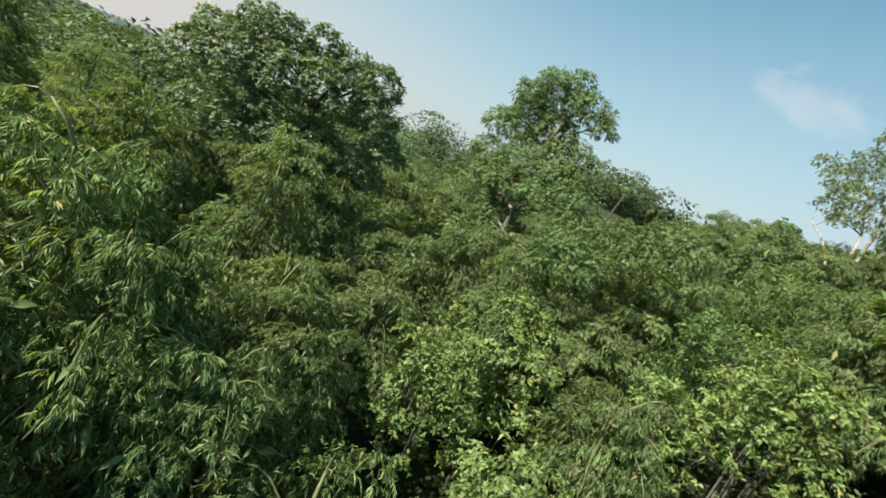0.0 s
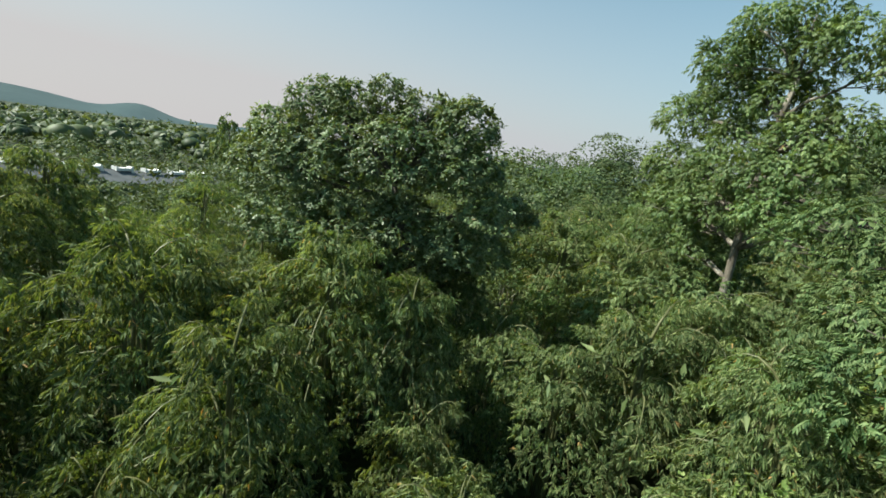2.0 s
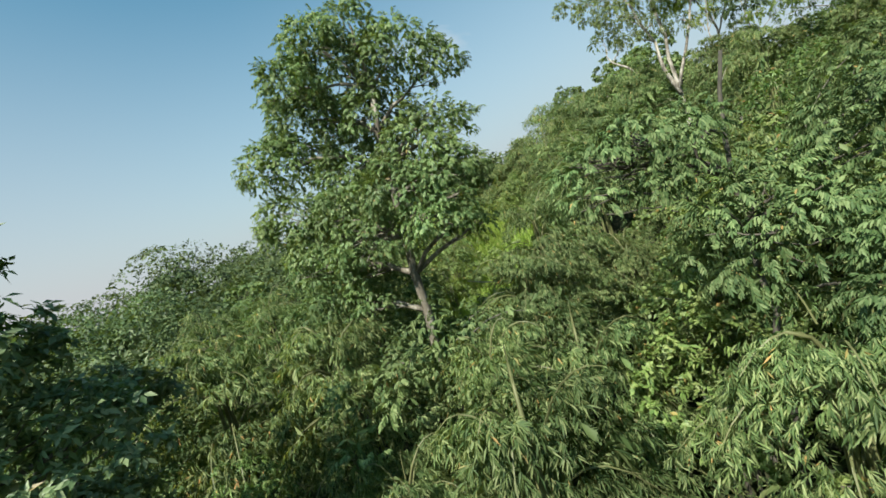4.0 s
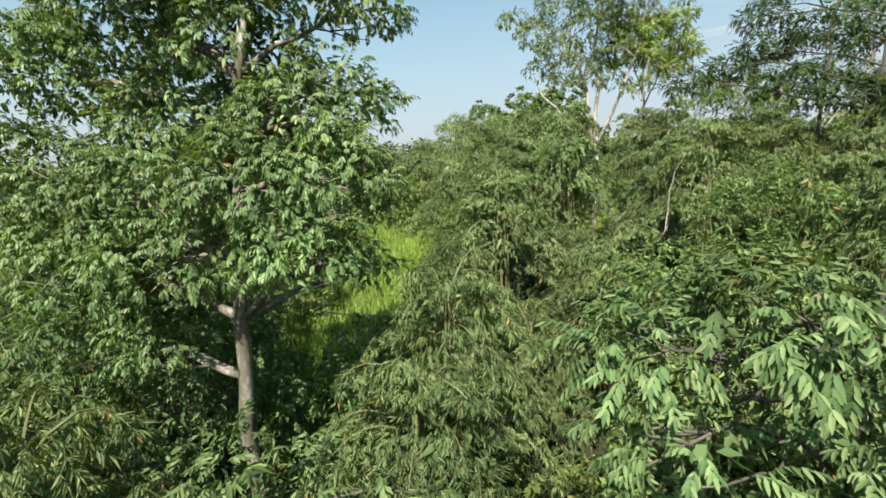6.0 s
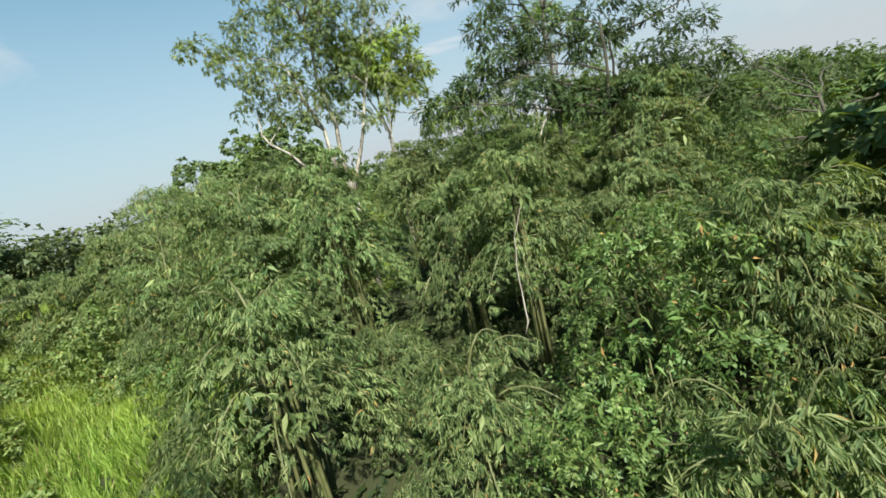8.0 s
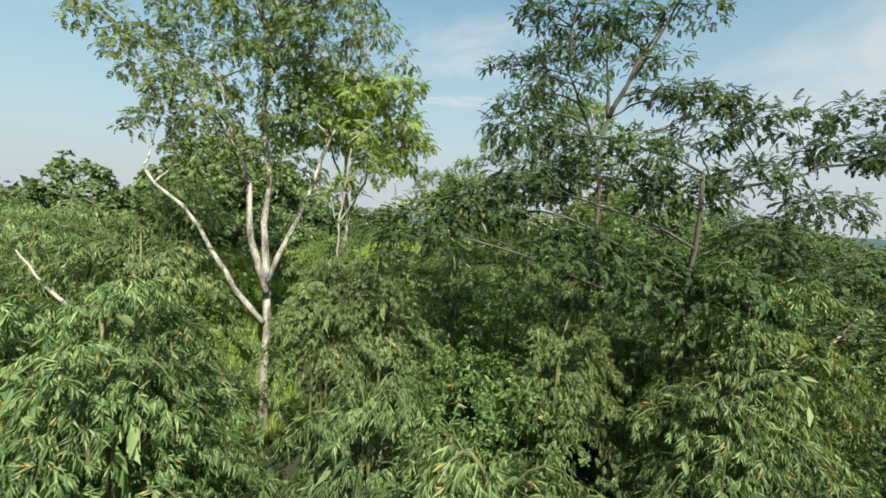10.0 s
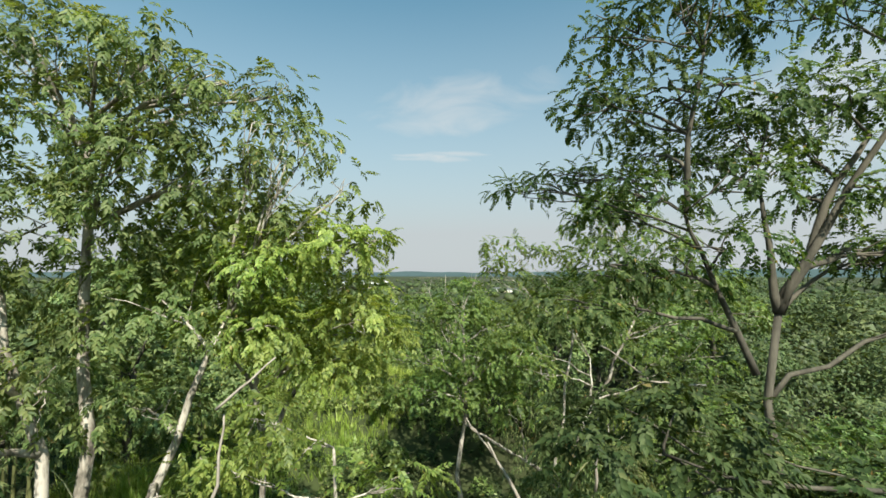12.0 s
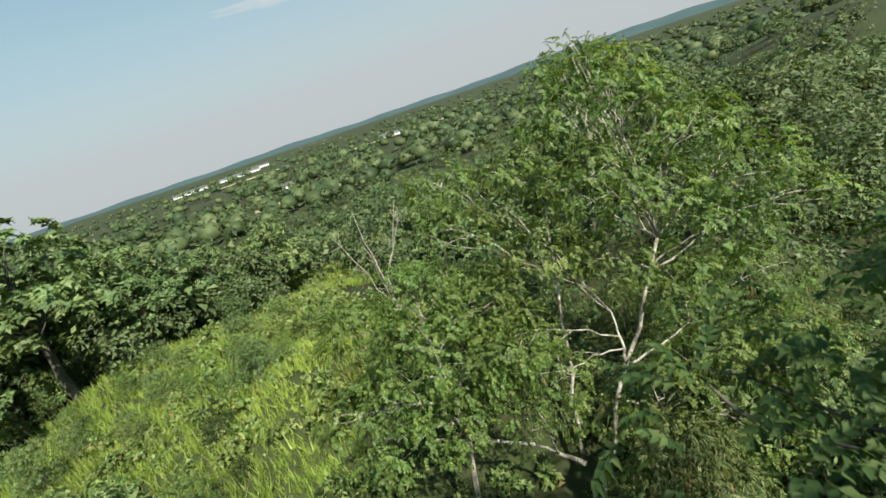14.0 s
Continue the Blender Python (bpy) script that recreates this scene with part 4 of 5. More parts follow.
make_tree("tall_tree", "tall green tree with pale mottled trunk and feather-shaped leaves", "tree", (-13.5, 18.6, -6.5), (-13.0, 18.4, 4.6),
          balls(((-14.0, 17.9, 5.9, 0.82), (-13.1, 18.6, 6.3, 0.73), (-14.8, 17.4, 5.0, 0.73), (-14, 19.2, 5.4, 1.32), (-12.3, 19.1, 5.2, 1.16), (-11.3, 19.3, 4.7, 0.58), (-15, 19.1, 4.3, 1.16), (-13.2, 18.7, 3.9, 1.01), (-11.8, 18.9, 3.5, 0.47), (-11.35, 19, 3, 0.55), (-12.3, 18.4, 2.7, 0.85), (-14.6, 18.9, 2.7, 1.01), (-11.7, 18.1, 1.8, 0.93), (-12.8, 17.9, 1.7, 1.01), (-14.4, 18.2, 1.6, 1.09), (-12.1, 17.7, 0.8, 0.85), (-14.1, 17.9, 0.6, 1.01), (-13.8, 19.5, 3.1, 0.85))) + balls(((-15.6, 18.6, -0.9, 0.93), (-16.4, 19.4, 3.6, 1.16), (-16, 18.7, 1.2, 1.16), (-16.7, 18.7, 3.5, 1.03), (-16.6, 18.5, 1.8, 1.04), (-15.7, 19.3, 4.7, 1.09), (-14.4, 19.1, 4.1, 1.07), (-15.9, 18.2, 0.4, 0.94), (-12.1, 18.7, 1.6, 0.87), (-12.5, 18.5, 1.7, 0.5), (-12.0, 18.5, 1.2, 0.5), (-11.4, 18.8, 1.2, 0.42), (-11.8, 18.3, 0.5, 0.45), (-11.3, 18.8, 0.3, 0.3), (-12.6, 18.4, 0.8, 0.45), (-14.9, 18.4, -0.2, 0.6), (-14.7, 18.2, -1.1, 0.6), (-14.8, 18.1, 0.8, 0.6))),
          T_PINN_SLIM, M_TALL, M_BARK, 0.17, rng, 80, 0.24, 8, 0.5, 0.74, 0.35, filler=40, fill_size=0.15, face=0.2, singles=300, near=(-12.0, 16.0, 1.5), single_templates=T_PINN_FULL, spread=12.0)
make_tree("pinnate_shrub_tree", "leafy young tree with large glossy feather-shaped leaves", "tree", (-6.9, 14.2, -4.6), (-6.5, 14.3, 1.8),
          balls(((-8.7, 13.7, 0.7, 0.31), (-8.4, 13.5, 0.8, 0.3), (-8.2, 13.6, 0.5, 0.4), (-7.9, 13.4, 0.9, 0.36), (-7.8, 13.5, 0.3, 0.38), (-8.6, 13.3, 0.4, 0.3), (-7.9, 13.7, 0.9, 0.33), (-7.3, 13.7, 0.8, 0.4), (-7.4, 13.5, 0.5, 0.38), (-8.5, 13.8, 0.85, 0.27), (-6.1, 14.2, -0.5, 0.7), (-5.4, 13.4, 0.0, 0.9), (-4.4, 14.6, 0.5, 1.1), (-6.9, 12.9, -0.6, 0.9), (-5.9, 11.6, -1, 0.9))),
          T_PINN, M_PINNATE, M_DARKBARK, 0.06, rng, 72, 0.2, 8, 0.5, 0.75, 0.35, filler=30, fill_size=0.13, face=0.2, singles=300, near=(-8.6, 13.4, 0.6))
make_tree("white_barked_tree", "tall open tree with forked white trunks and drooping feathery leaves", "tree", (-1.5, 37.2, -1.2), (-1.7, 37.4, 11.5),
          balls(((-5.8, 40.4, 11.4, 1), (-4.7, 39.2, 10.3, 1.07), (-3.3, 39.2, 11.7, 1.48), (-3.6, 38.2, 9.1, 1.25), (-4.5, 39, 8.2, 0.91), (-2.2, 37.9, 10.2, 1.46), (-1.7, 37.8, 11.8, 1.46), (-0.4, 36.9, 10.9, 1.47), (-0.6, 37, 9, 1.3), (0.7, 36.5, 10.3, 0.7), (-2, 37.2, 7.7, 0.9), (-3.6, 37.8, 7.4, 0.71), (-0.8, 37.1, 7.3, 0.75), (-2.6, 38.4, 13.3, 1.44)), 0.6) + balls(((-3.3, 36.7, 8.3, 0.64), (-3.1, 36.7, 7.1, 0.47), (-0.7, 35.4, 6.4, 0.4)), 0.55) + balls(((-0.9, 37.2, 13.1, 0.53), (-0.1, 36, 12.4, 0.43), (0.5, 35.8, 11.9, 0.45), (-0.7, 36.9, 11.9, 0.52), (1, 35.7, 11.3, 0.41), (0, 36.6, 11.1, 0.48)), 0.55) + balls(((0.75, 36.9, 12.7, 0.5), (1.2, 36.7, 12.0, 0.42), (0.9, 36.0, 12.5, 0.42), (1.4, 35.8, 11.7, 0.42), (1.9, 35.5, 10.9, 0.4), (0.0, 36.7, 12.9, 0.35)), 0.7) + balls(((-2.3, 36.7, 12.9, 0.65), (-1.5, 36.1, 12.5, 0.65), (-2.2, 36.7, 11.8, 0.65), (-0.8, 35.7, 12.7, 0.51), (0.0, 35.2, 12.2, 0.43), (-1.3, 36.1, 11.4, 0.51)), 0.6),
          T_BLADE, M_PALE, M_WHITEBARK, 0.15, rng, 36, 0.34, 6, 0.5, 0.8, 0.5,
          stems=(((-1.55, 37.1, 3.4), (-2.9, 37.9, 9.8), 0.12), ((-1.5, 37.0, 3.8), (0.3, 36.4, 8.8), 0.10), ((-1.6, 37.2, 2.4), (-4.8, 37.6, 7.0), 0.10)), below=-0.6, twig_r=0.014,
          face=0.3)
make_tree("young_feathery_tree", "bright yellow-green young tree with drooping feathery leaves and pale stems", "tree", (1.3, 38.1, -1.7), (1.1, 37.7, 9.5),
          balls(((-0, 38.7, 10.9, 0.69), (1, 38.9, 10.9, 0.63), (1.8, 37.8, 10.5, 0.66), (2.3, 37, 9.8, 0.58), (1.3, 38.2, 9.4, 0.75), (0.4, 37.8, 10, 0.65), (2.7, 36.9, 8.6, 0.54), (1.8, 37, 8.6, 0.63), (0.7, 37.4, 8.6, 0.66), (2.6, 36.7, 7.8, 0.47), (-0.5, 39.6, 8.9, 0.78), (2, 36.4, 7.8, 0.49), (2.6, 36.3, 9.2, 0.45), (2.85, 35.9, 8.4, 0.45), (1.0, 36.5, 9.7, 0.7), (1.7, 35.7, 10.0, 0.5), (2.2, 35.4, 8.7, 0.5), (0.7, 36.2, 8.6, 0.6), (1.5, 36.6, 7.9, 0.5), (0.0, 38.2, 9.6, 0.6), (0.4, 37.7, 8.5, 0.55), (2.2, 35.3, 10.1, 0.3)), 0.55),
          T_YOUNG, M_YOUNG, M_WHITEBARK, 0.09, rng, 52, 0.3, 6, 0.7, 1.05, 0.4,
          stems=(((1.3, 38.0, 5.9), (2.3, 37.3, 9.1), 0.05), ((1.3, 38.0, 6.3), (0.1, 37.4, 9.3), 0.05)), below=-0.6,
          face=0.35, singles=300, near=(0.5, 34.0, 9.5), single_templates=T_YOUNG, spread=6.0)
make_tree("feathery_tree", "open tree with layered feathery foliage and dark forked limbs", "tree", (5.6, 31.2, -2), (6.0, 30.7, 9.0),
          balls(((4.1, 31.8, 12.6, 0.57), (4.4, 31.1, 12.7, 0.62), (5.6, 30.9, 13.1, 0.66), (6.5, 30.3, 12.9, 0.74), (6.7, 29.5, 12.8, 0.69), (8.2, 29.3, 13.5, 0.67), (4, 31.9, 11.7, 0.41), (4.8, 31.4, 11.8, 0.57), (5.8, 30.9, 12, 0.67), (6.3, 30.2, 11.7, 0.63), (7.8, 29.6, 12, 0.74), (4.7, 31.8, 10.5, 0.59), (5, 30.7, 10.6, 0.45), (6.7, 30.5, 11.1, 0.5), (4, 31.8, 9.6, 0.47), (4.8, 31.4, 9.5, 0.56), (3.5, 31.9, 9.1, 0.46), (7.5, 29.9, 9.7, 0.41), (6.3, 29.8, 13.9, 0.7), (5.7, 30.8, 14.4, 0.75), (4, 31.3, 13.6, 0.62)), 0.5) + balls(((5.6, 33.9, 11.2, 0.5), (6.3, 33.3, 11.3, 0.55), (5.9, 33.3, 10.5, 0.5), (7.1, 30.1, 9.8, 0.5), (8.2, 29.8, 9.8, 0.5), (8.1, 29.2, 9.2, 0.45)), 0.5) + balls(((6.5, 32.2, 11.5, 0.5), (6.3, 32.7, 11.5, 0.45), (6.6, 31.8, 11.2, 0.5), (6.6, 30.6, 10.5, 0.53), (5.1, 30.9, 9.8, 0.49), (7.1, 29.9, 10.6, 0.51), (5.9, 30.8, 11.4, 0.52), (5.0, 34.4, 11.0, 0.45), (5.2, 33.0, 12.3, 0.4), (5.5, 32.7, 11.9, 0.4)), 0.5),
          T_FEATHER, M_LAYER, M_DARKBARK, 0.11, rng, 66, 0.26, 7, 0.48, 0.75, 0.3,
          stems=(((6.0, 30.7, 9.0), (6.8, 29.9, 11.3), 0.075), ((6.0, 30.7, 9.0), (5.9, 30.8, 10.5), 0.06), ((5.8, 30.9, 8.2), (4.9, 31.3, 10.3), 0.05), ((4.9, 31.3, 10.3), (4.9, 31.0, 12.3), 0.045), ((6.0, 30.7, 9.0), (7.0, 29.4, 12.2), 0.06)), below=-0.5, face=0.25)
# M_SHADE leaves paint in the shade that taller crowns would cast on this tree
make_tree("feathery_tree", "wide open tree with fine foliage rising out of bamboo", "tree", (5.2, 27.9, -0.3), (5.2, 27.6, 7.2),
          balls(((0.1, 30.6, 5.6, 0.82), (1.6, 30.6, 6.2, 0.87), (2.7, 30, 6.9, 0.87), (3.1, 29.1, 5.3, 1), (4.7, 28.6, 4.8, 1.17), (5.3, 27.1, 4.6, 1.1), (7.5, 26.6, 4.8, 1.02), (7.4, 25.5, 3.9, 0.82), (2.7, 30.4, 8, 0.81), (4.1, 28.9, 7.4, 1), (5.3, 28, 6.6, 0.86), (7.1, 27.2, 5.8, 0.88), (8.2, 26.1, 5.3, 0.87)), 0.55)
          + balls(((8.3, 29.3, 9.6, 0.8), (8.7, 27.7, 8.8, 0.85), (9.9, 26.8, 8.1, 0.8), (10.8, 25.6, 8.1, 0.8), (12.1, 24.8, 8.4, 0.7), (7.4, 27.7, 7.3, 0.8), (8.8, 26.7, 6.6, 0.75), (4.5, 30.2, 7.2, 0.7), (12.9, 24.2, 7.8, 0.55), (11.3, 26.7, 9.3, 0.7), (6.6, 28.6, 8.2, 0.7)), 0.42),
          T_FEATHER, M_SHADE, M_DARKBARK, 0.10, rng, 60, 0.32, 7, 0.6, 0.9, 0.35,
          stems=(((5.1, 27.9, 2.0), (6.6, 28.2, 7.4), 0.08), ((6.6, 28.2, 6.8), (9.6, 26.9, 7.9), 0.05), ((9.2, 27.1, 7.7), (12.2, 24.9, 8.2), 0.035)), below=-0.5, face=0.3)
make_tree("feathery_tree", "low spreading tree with pale crooked limbs over the shaded hollow", "tree", (10.3, 39.6, 0.4), (13.9, 37.8, 7.9),
          balls(((11.5, 42.1, 10.5, 0.8), (11.0, 41.7, 9.5, 0.8), (15.3, 39.1, 12.3, 0.5), (13.9, 38.1, 11.3, 1), (13.5, 39.3, 11.3, 0.93), (14.5, 37.2, 10.5, 1.11), (15.4, 36.1, 9.2, 1.02), (15.9, 35.1, 8.1, 0.8), (12.7, 40.8, 10.2, 0.76), (12.8, 38.7, 9.9, 1.01), (13.8, 37.8, 9.1, 1.04), (14.9, 36.7, 7.7, 1.07), (12.4, 40.3, 8.3, 0.88), (13.6, 39, 7.4, 1.03), (14, 37.5, 6.6, 0.99)), 0.7) + balls(((14.5, 35.8, 6.7, 0.91), (10.5, 40.5, 6.7, 1.08), (9.8, 41.4, 6.4, 0.74), (10.4, 39.1, 6.1, 0.66), (13.7, 37, 4.8, 1.1), (14.5, 35.3, 4.8, 0.93), (10.2, 39.9, 4.6, 0.73), (8.9, 41.5, 4.7, 0.74), (12.5, 37.7, 4.1, 0.86), (13.5, 35.9, 3.1, 0.96), (14.5, 39.3, 12.5, 0.65), (14.0, 39.8, 12.2, 0.6), (15.1, 38.6, 12.1, 0.7), (13.6, 38.6, 12.2, 0.65)), 0.7),
          T_FEATHER, M_FEATHER, M_WHITEBARK, 0.09, rng, 31, 0.32, 7, 0.62, 1.0, 0.4,
          stems=(((10.9, 39.5, 2.6), (10.8, 41.0, 2.8), 0.07), ((10.8, 41.0, 2.8), (8.7, 42.6, 4.35), 0.055), ((12.1, 38.4, 5.3), (12.5, 38.7, 6.5), 0.04), ((12.2, 38.3, 5.2), (13.4, 37.2, 5.8), 0.036), ((11.9, 38.5, 4.2), (12.4, 37.8, 3.6), 0.025)), below=-0.5, face=0.35)

make_tree("feathery_tree", "bright round-crowned tree with fine yellow-green leaves", "tree", (9.2, 41.9, 0.4), (9.2, 41.9, 7.5),
          balls(((8.4, 43.5, 7.7, 1.03), (9.4, 42.1, 8.4, 0.98), (10.9, 41.7, 7.5, 1.03), (8.0, 41.9, 6.7, 1.09), (9.9, 41.4, 6.2, 1.16), (9.1, 41.7, 7.3, 1.29), (10.9, 41.1, 6.3, 0.85), (7.1, 42.6, 6.5, 0.79), (9.1, 42.2, 4.9, 1.19), (7.7, 42.6, 5.1, 0.99), (10.2, 41.5, 4.7, 1.03)), 0.8),
          T_FEATHER, M_FEATHER, M_WHITEBARK, 0.1, rng, 42, 0.3, 7, 0.6, 0.95, 0.4, below=-0.4, face=0.45)

make_tree("young_feathery_tree", "slender sapling with a few bright drooping feathery sprays", "tree", (1.4, 34.4, -1.8), (1.4, 34.4, 7.1),
          balls(((-0.1, 35.5, 6.8, 0.51), (0.4, 34.6, 7.6, 0.41), (1, 34.5, 7.1, 0.42), (2, 34.1, 5.7, 0.58), (2.8, 33.6, 5.5, 0.5), (2.3, 34.1, 6.4, 0.43)), 0.6),
          T_YOUNG, M_YOUNG, M_WHITEBARK, 0.05, rng, 36, 0.3, 6, 0.7, 1.0, 0.5, below=-0.5, twig_r=0.012, face=0.4)

make_tree("feathery_tree", "slender tree with an upright pale stem and thin bright leaves", "tree", (12.6, 40.7, 0.6), (15.6, 41.7, 8.4),
          balls(((15.2, 41.9, 9.2, 0.8), (14.3, 42.2, 9.0, 0.7), (16.4, 41.2, 8.8, 0.7), (15.6, 41.5, 7.9, 0.7), (14.0, 42.0, 7.4, 0.55), (13.2, 42.5, 8.9, 0.5)), 0.6),
          T_FEATHER, M_FEATHER, M_WHITEBARK, 0.07, rng, 36, 0.32, 7, 0.6, 0.95, 0.4,
          stems=(((13.6, 41.4, 4.9), (13.0, 42.3, 7.6), 0.03), ((14.4, 41.6, 6.2), (14.0, 42.1, 8.4), 0.03)), below=-0.4, face=0.4)
make_tree("feathery_tree", "low spreading tree with layered foliage overhanging a dark hollow", "tree", (9.0, 22.6, -2.4), (8.8, 23.0, 3.0),
          balls(((8.8, 25.2, 4.8, 0.6), (10.5, 24.6, 4.2, 0.7), (12.1, 23.5, 3.9, 0.7), (9.7, 23.6, 2.8, 0.8), (7.9, 24.4, 3.1, 0.8), (11.9, 22.8, 2.8, 0.8), (7.8, 25.0, 3.6, 0.6), (7.0, 23.5, 2.0, 0.6), (14.1, 22.2, 3.4, 0.8), (9.4, 23.1, 1.7, 0.6)), 0.7),
          T_FEATHER, M_LAYER, M_DARKBARK, 0.1, rng, 44, 0.32, 7, 0.6, 0.95, 0.4, below=-0.3, face=0.45)
T_ROUND = [rosette(rng, 6, 0.26, 0.15, True) for _ in range(6)]
first = None
CREST_TREES = ((-1.2, 47.8, 0.95), (-4.2, 46.8, 0.74), (-7.2, 46.2, 0.74), (1.3, 49.5, 0.75), (-5.6, 49.5, 0.7), (3.2, 69, 1.75), (5.9, 72, 1.45), (0.5, 71, 1.7), (8.6, 70, 1.0), (2.4, 75, 1.5), (-2.5, 66, 1.2), (9.2, 76, 1.3), (12.5, 73, 0.9), (16.5, 78, 1.1), (20, 74, 1.0), (-3, 71, 1.4), (-1, 79, 1.5), (3.5, 83, 1.3), (14, 72, 1.0), (18, 70, 1.0), (-8, 64, 0.6), (24, 52, 1.0))
# the four at x 4-12, y 15-19 are unseen, added to shade the hollow
SIDE_AND_SHADING_TREES = ((28, 50, 1.1), (27, 46, 1.2), (33, 50, 1.2), (22, 57, 0.9), (31, 43, 1.1), (6.0, 17.0, 1.6), (9.2, 17.8, 1.7), (12.2, 18.8, 1.6), (4.4, 15.4, 1.4), (-27, 27, 0.8), (-31, 31, 0.8), (-24, 33, 0.8), (21, 48, 0.9))
for k, (x, y, s) in enumerate(CREST_TREES + SIDE_AND_SHADING_TREES):
    z = float(ground_z(x, y)) - (0.7 if k == 0 else 0)
    if first is None:
        first = make_tree("round_tree", "dark green round-crowned tree at the edge of the woods", "tree", (x, y, z), (x + 0.2, y, z + 4.6),
                          [(x, y, z + 4.4, 2.0, 2.0, 1.6), (x + 1.7, y + 0.4, z + 3.4, 1.3, 1.3, 1.1), (x - 1.6, y - 0.5, z + 3.6, 1.4, 1.4, 1.2), (x + 0.3, y - 1.7, z + 3.2, 1.4, 1.3, 1.1), (x - 0.2, y + 1.6, z + 3.8, 1.3, 1.3, 1.2), (x + 0.6, y - 0.3, z + 5.8, 1.1, 1.1, 0.8)],
                          T_ROUND, M_ROUND, M_DARKBARK, 0.18, rng, 12, 0.4, 8, 0.7, 1.2, 0.3, filler=4, fill_size=0.3, group="trees at the edge of the woods")
        continue
    copy_thing(first, Matrix.Translation((x, y, z)) @ Matrix.Rotation(k * 1.3, 4, "Z") @ Matrix.Diagonal((s, s, s * (0.9 + 0.05 * (k % 4)), 1)))

x, y = -83.2, -4.8
z = float(ground_z(x, y))
copy_thing(first, Matrix.Translation((x, y, z)) @ Matrix.Diagonal((1.1, 1.1, (3.1 - z) / 6.6, 1)))

# far, sparse tree on the ridge and a bleached dead tree in the grass
def bare_tree(name, label, base, height, rng, mat, spread=0.35, r=0.09):
    root = tagged(new(name), label, "tree")
    root.location = base
    tips = []
    line = bent((0, 0, -0.3), (0.1, 0, height * 0.45), rng, 0.12, 7)
    v, f = tube(line, r * np.linspace(1, 0.7, 7), 7)
    trunk = part("trunk", mesh_of("trunk", v, faces=f, material=mat, smooth=True), root)
    for i in range(5):
        a = i * 1.3 + rng.uniform(-0.3, 0.3)
        end = line[-1] + np.array([math.cos(a) * spread * height, math.sin(a) * spread * height, height * rng.uniform(0.35, 0.6)])
        ln = bent(line[rng.integers(3, 7)], end, rng, 0.2, 7)
        v, f = tube(ln, r * np.linspace(0.5, 0.12, 7), 5)
        part("limb", mesh_of("limb", v, faces=f, material=mat, smooth=True), trunk)
        for _ in range(6):
            k = rng.integers(2, 6)
            tips.append(tube(bent(ln[k], ln[k] + unit(rng.normal(0, 1, 3) + (0, 0, 0.7)) * height * rng.uniform(0.12, 0.25), rng, 0.2, 5), r * np.linspace(0.16, 0.05, 5), 4))
    v, f = joined(tips)
    part("twig_growth", mesh_of("twig_growth", v, faces=f, material=mat), root, "", "stuff")
    return root


bare_tree("dead_tree", "bleached leafless tree standing in bright grass", (13.2, 48.4, float(ground_z(13.2, 48.4))), 5.0, rng, M_DEADWOOD, 0.3, 0.065)
bare_tree("dead_tree", "thin leafless tree on the wooded ridge", (-26.0, 37.0, float(ground_z(-26, 37)) + 3.0), 5.0, rng, M_DEADWOOD, 0.22, 0.06)


# ---- woodland further off ----
def crown_core():
    """A coarse lumpy ball: rings of 7 corners between two poles."""
    v = [(0, 0, 1.0)] + [(math.sin(p) * math.cos(t + 0.45 * i), math.sin(p) * math.sin(t + 0.45 * i), math.cos(p)) for i, p in enumerate((0.62, 1.2, 1.8)) for t in np.arange(7) * 2 * math.pi / 7] + [(0, 0, -0.6)]
    f = [(0, 1 + j, 1 + (j + 1) % 7) for j in range(7)] + [(15 + (j + 1) % 7, 15 + j, 22) for j in range(7)]
    for r in (1, 8):
        for j in range(7):
            k = (j + 1) % 7
            f += [(r + j, r + 7 + j, r + k), (r + k, r + 7 + j, r + 7 + k)]
    return np.array(v), np.array(f)


def woodland(name, label, centres, radii, leaves, size, rng, mat, core=0.7):
    """Crowns of knobbly leaf clumps standing close together, as one mesh."""
    n, k = len(centres), 9
    b = unit(rng.normal(0, 1, (n, k, 3)) + np.array([0, 0, 0.45]))
    knob = rng.uniform(0.34, 0.6, (n, k, 1))
    pick = rng.integers(0, k, (n, leaves))
    row = np.arange(n)[:, None]
    squash = np.array([1, 1, 0.85])
    d = unit(0.9 * rng.normal(0, 1, (n, leaves, 3)) + 0.9 * b[row, pick] + np.array([0, 0, 0.3]))
    p = centres[:, None, :] + (b[row, pick] * 0.72 + d * knob[row, pick] * rng.uniform(0.85, 1.05, (n, leaves, 1))) * radii[:, None, None] * squash
    inner = rng.random((n, leaves, 1)) < 0.2
    di = unit(rng.normal(0, 1, (n, leaves, 3)) + np.array([0, 0, 0.5]))
    p = np.where(inner, centres[:, None, :] + di * core * 1.12 * radii[:, None, None] * squash, p)
    d = np.where(inner, di, d)
    v, f = scattered(p.reshape(-1, 3), d.reshape(-1, 3), flat_leaves(rng, size), 0.7, 1.4, rng, 0.3, 0.9, 0.55)
    cv, cf = crown_core()
    reach = core * (0.8 + 0.5 * np.clip(np.einsum("kc,njc->nkj", unit(cv), b) - 0.5, 0, 1).max(-1))
    cores = centres[:, None, :] + cv[None] * reach[..., None] * rng.uniform(0.92, 1.08, (n, len(cv), 1)) * radii[:, None, None] * squash
    cfs = cf[None] + (np.arange(n) * len(cv))[:, None, None] + len(v)
    ob = new(name, mesh_of(name, np.concatenate([v, cores.reshape(-1, 3)]), faces_tri=np.concatenate([f, cfs.reshape(-1, 3)]), material=mat))
    return tagged(ob, label, "woodland", kind="stuff")


